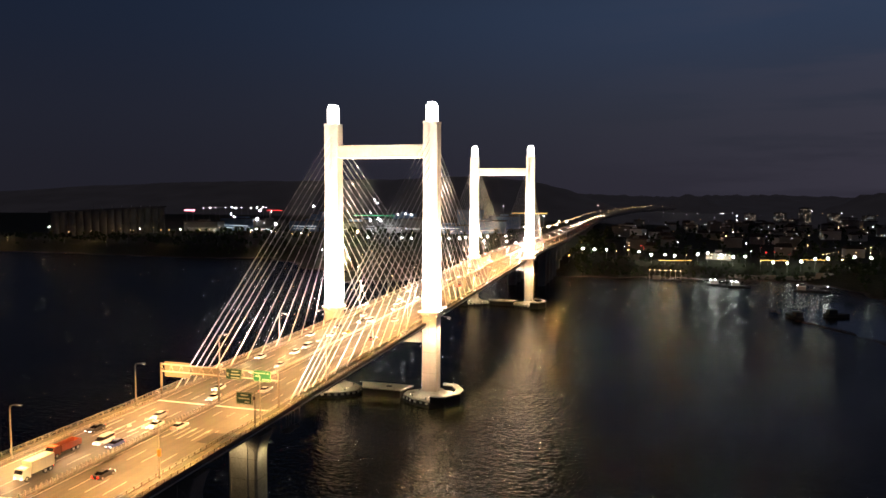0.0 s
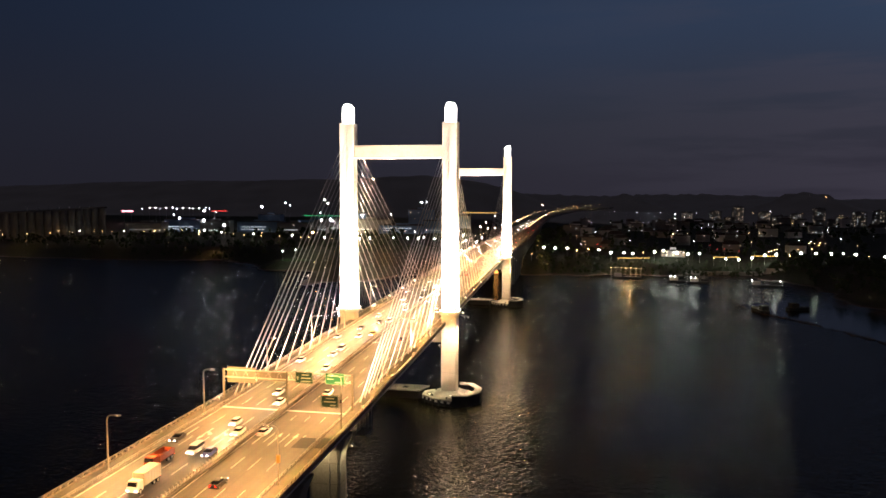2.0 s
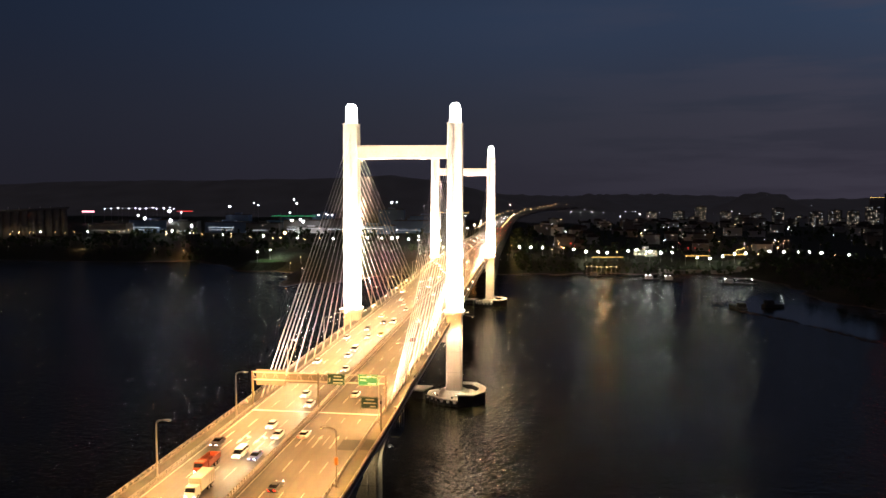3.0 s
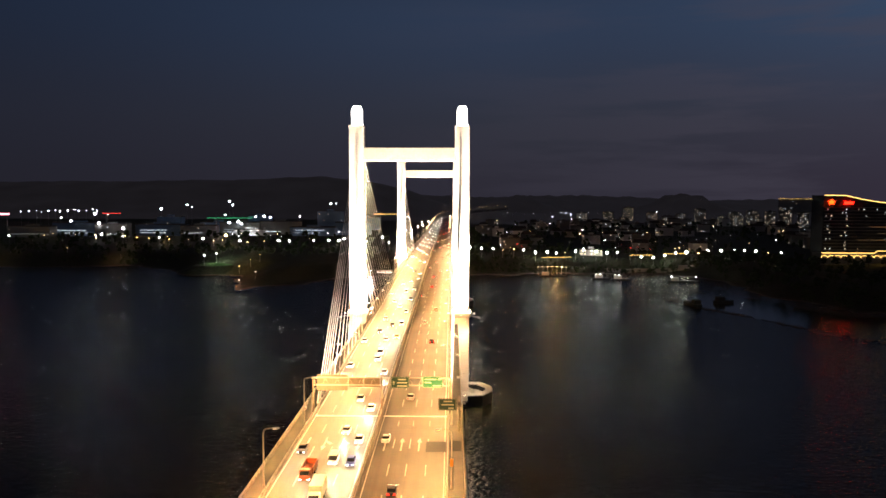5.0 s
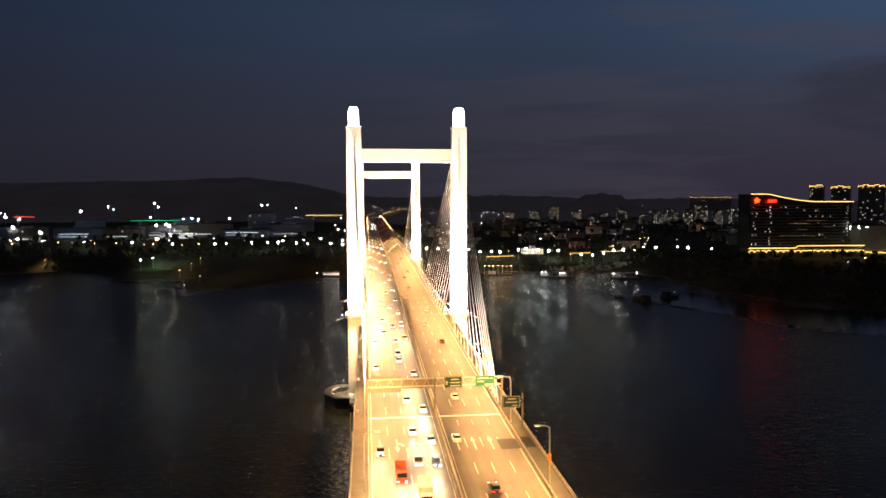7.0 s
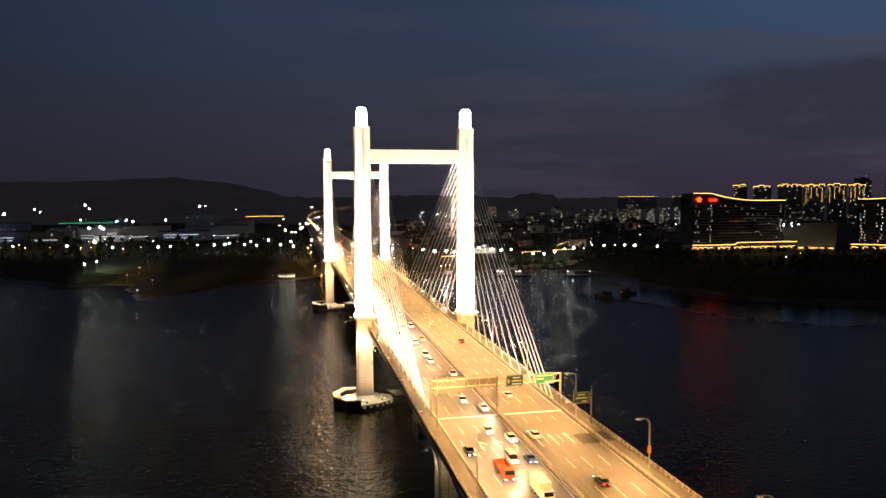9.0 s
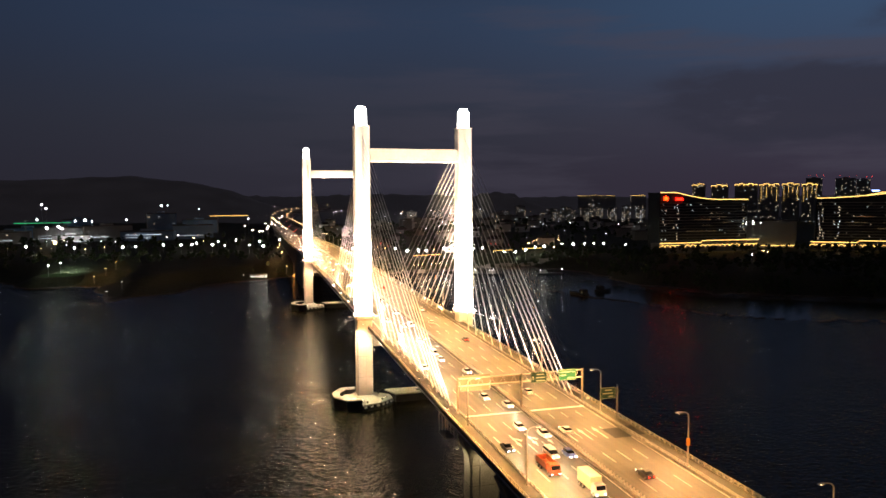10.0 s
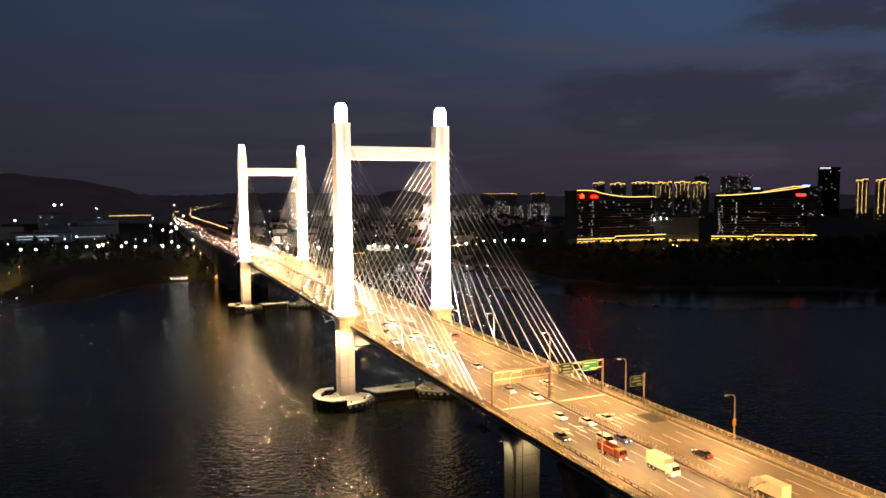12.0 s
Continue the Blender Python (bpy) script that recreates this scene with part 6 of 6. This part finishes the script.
barge(172, 418, 4, 18, "dark moored boat with bright deck lamps", 2)
barge(191, 410, -3, 20, "low dark moored boat with bright deck lamps", 2)
barge(249, 395, -6, 30, "dark work boat with a bright lamp at each end", 2, 24.0)
barge(126, 440, 2, 30, "floating restaurant pier strung with amber lamps", 0)
for k in range(7):
    amber.at(111 + k * 5, 472, 6, 0.55)
t = barge(-62, 441, 8, 34, "white floating restaurant with lamps and a lit saloon", 3, 3.6)
bm = bm_new()
box(bm, -1, 16, -2.6, 2.6, 1.6, 5.4, 0.12)
saloon = part("saloon", bm, M_PALE, t)
for k in range(7):
    bm = bm_new()
    box(bm, -0.3 + k * 2.35, 1.3 + k * 2.35, -2.72, -2.64, 3.0, 4.3)
    part("window", bm, G_SALOON, saloon, "bright saloon window")
bm = bm_new()
box(bm, -1.6, 16.6, -3.2, 3.2, 5.4, 5.7, 0.06)
part("roof", bm, M_PALE, t)
t = thing("event_tent", pose(-13, 474, height_at(-13, 474)), "amber glowing dome tent under the viaduct", "tent")
bm = bm_new()
loft(bm, [[(6.5 * math.cos(e) * math.cos(k * 0.3927), 4.5 * math.cos(e) * math.sin(k * 0.3927), 4.6 * math.sin(e)) for k in range(16)] for e in (0.0, 0.35, 0.7, 1.05, 1.4)])
bmesh.ops.recalc_face_normals(bm, faces=bm.faces)
part("canopy", bm, G_TENT, t, smooth=True)
for k in range(8):
    bm = bm_new()
    pipe(bm, [(6.56 * math.cos(e) * math.cos(k * 0.7854), 4.56 * math.cos(e) * math.sin(k * 0.7854), 4.66 * math.sin(e)) for e in (0.0, 0.35, 0.7, 1.05, 1.4)], 0.09, 5)
    part("rib", bm, M_STEEL, t)
bank_lamp = Stock(G_AMBER, "amber lamp on the bank under the viaduct", "bank lamps", 7.0, 0.4, name="bank_lamp", shine=1100.0, tint=(1.0, 0.55, 0.2))
for x, y in ((-25, 484), (-27, 530), (-29, 590), (-24, 640), (27, 500), (29, 580)):
    bank_lamp.at(x, y, None, 0.8)
for x, y, z in ((-180, 365, 1.0), (-172, 390, 1.0)):
    small.at(x, y, z + 1.5, size=0.7)
for x, y in ((-206, 452), (-197, 462), (-190, 474)):
    bank_lamp.at(x, y, None, 0.6)
for x, y, a, ln in ((206, 264, 100, 24), (236, 276, 20, 18)):
    t = thing("barge", pose(x, y, WATER, 0, 0, a), "dark unlit sand barge moored by the silt bar", "boat", "moored boats")
    bm = bm_new()
    loft(bm, [[(u, -w, 2.4), (u, w, 2.4), (u, w * 0.8, -0.8), (u, -w * 0.8, -0.8)] for u, w in ((-ln / 2, 2.4), (-ln / 2 + 3, 3.4), (ln / 2 - 5, 3.4), (ln / 2, 0.8))])
    bmesh.ops.recalc_face_normals(bm, faces=bm.faces)
    part("hull", bm, M_HULL, t)
    bm = bm_new()
    box(bm, -ln / 2 + 2, -ln / 2 + 8, -2.4, 2.4, 2.4, 5.6, 0.2)
    part("wheelhouse", bm, M_HULL, t)
li = bpy.data.lights.new("pier_lamp_light", "POINT")
li.energy, li.color, li.shadow_soft_size = 9000, (1.0, 0.42, 0.10), 0.5
new("pier_lamp_light", li).matrix_basis = pose(128, 462, 9)

# ---------------------------------------------------------------- trees and woods of the far bank


def tree_into(wood, trunk, x, y, z, h, rnd):
    w = h * rnd.uniform(0.28, 0.4)
    tube(trunk, (x, y, z - 0.5), (x + rnd.uniform(-.4, .4), y, z + h * 0.6), h * 0.028, 5, h * 0.012)
    for k in range(3):
        a = rnd.uniform(0, 6.28)
        tube(trunk, (x, y, z + h * 0.35), (x + math.cos(a) * w * 0.7, y + math.sin(a) * w * 0.7, z + h * rnd.uniform(0.55, 0.75)), h * 0.012, 4, h * 0.005)
    for k in range(11):
        a, q = rnd.uniform(0, 6.28), rnd.uniform(0.1, 1.0)
        zz = z + h * rnd.uniform(0.38, 0.98)
        lim = w * math.sqrt(max(0.08, 1 - ((zz - z) / h - 0.62) ** 2 / 0.16))
        c = Vector((x + math.cos(a) * lim * q, y + math.sin(a) * lim * q, zz))
        r = h * rnd.uniform(0.10, 0.19)
        n0 = len(wood[0])
        for vx, vy, vz in ICO_V:
            j = rnd.uniform(0.65, 1.25) * r
            wood[0].append((c.x + vx * j, c.y + vy * j, c.z + vz * j * 0.8))
        wood[1].extend([(a0 + n0, b0 + n0, c0 + n0) for a0, b0, c0 in ICO_F])


bm = bm_new()
bmesh.ops.create_icosphere(bm, subdivisions=1, radius=1.0)
bm.verts.index_update()
ICO_V = [tuple(v.co) for v in bm.verts]
ICO_F = [tuple(v.index for v in f.verts) for f in bm.faces]
bm.free()
rnd = random.Random(17)


def wood_of(spots, label):
    wood, trunk = ([], []), bm_new()
    for x, y, h in spots:
        tree_into(wood, trunk, x, y, height_at(x, y), h, rnd)
    me = bpy.data.meshes.new("woods")
    me.from_pydata(wood[0], [], wood[1])
    me.materials.append(M_LEAF)
    ob = tagged(new("woods", me), label, "trees", kind="stuff")
    part("trunks", trunk, M_BARK, ob)["kind"] = "stuff"


spots = []
for x, y in along([(-880, 560), (-640, 590), (-420, 560), (-330, 560), (-200, 540), (-60, 530)], 2.0):
    spots.append((x + rnd.uniform(-8, 8), y + rnd.uniform(-24, 70), rnd.uniform(4, 10)))
for x, y in along([(30, 478), (120, 486), (190, 492), (280, 484), (330, 470), (395, 430)], 2.6):
    spots.append((x + rnd.uniform(-5, 5), y + rnd.uniform(-16, 12), rnd.uniform(3, 8)))
for x, y in along([(40, 508), (130, 512), (200, 514), (300, 500), (395, 455)], 1.8):
    spots.append((x + rnd.uniform(-5, 5), y + rnd.uniform(-18, 8), rnd.uniform(2.5, 5.5)))
for x, y in along([(40, 545), (160, 560), (300, 540), (400, 500)], 6):
    spots.append((x + rnd.uniform(-6, 6), y + rnd.uniform(-10, 24), rnd.uniform(5, 10)))
for k in range(220):
    x, y = rnd.uniform(60, 660), rnd.uniform(590, 1150)
    spots.append((x, y, rnd.uniform(7, 13)))
for k in range(160):
    x, y = rnd.uniform(-620, -70), rnd.uniform(640, 860)
    spots.append((x, y, rnd.uniform(7, 12)))
for k in range(900):
    x = rnd.uniform(290, 820)
    y = rnd.uniform(0, 1) * 330 + 170 - 0.34 * (x - 290)
    d = float(shore_distance(np.array([x]), np.array([y]))[0])
    if d > 12 and not (380 < x < 700 and y > 330):
        spots.append((x, y, rnd.uniform(7, 14)))
for x, y in along([(300, 490), (400, 425), (520, 415), (600, 380), (690, 310)], 7):
    spots.append((x + rnd.uniform(-6, 6), y + rnd.uniform(-14, 6), rnd.uniform(6, 11)))
wood_of([s for s in spots if s[0] < 0], "dark scrubby riverside trees on the west bank")
wood_of([s for s in spots if s[0] >= 0], "dark riverside woods below the hotels")
spots = []
for k in range(150):
    y = rnd.uniform(455, 900)
    s = rnd.choice((-1, 1))
    spots.append((s * rnd.uniform(26, 60), y, rnd.uniform(8, 15) if s > 0 else rnd.uniform(3, 6)))
wood_of(spots, "dark trees beside the approach viaduct")
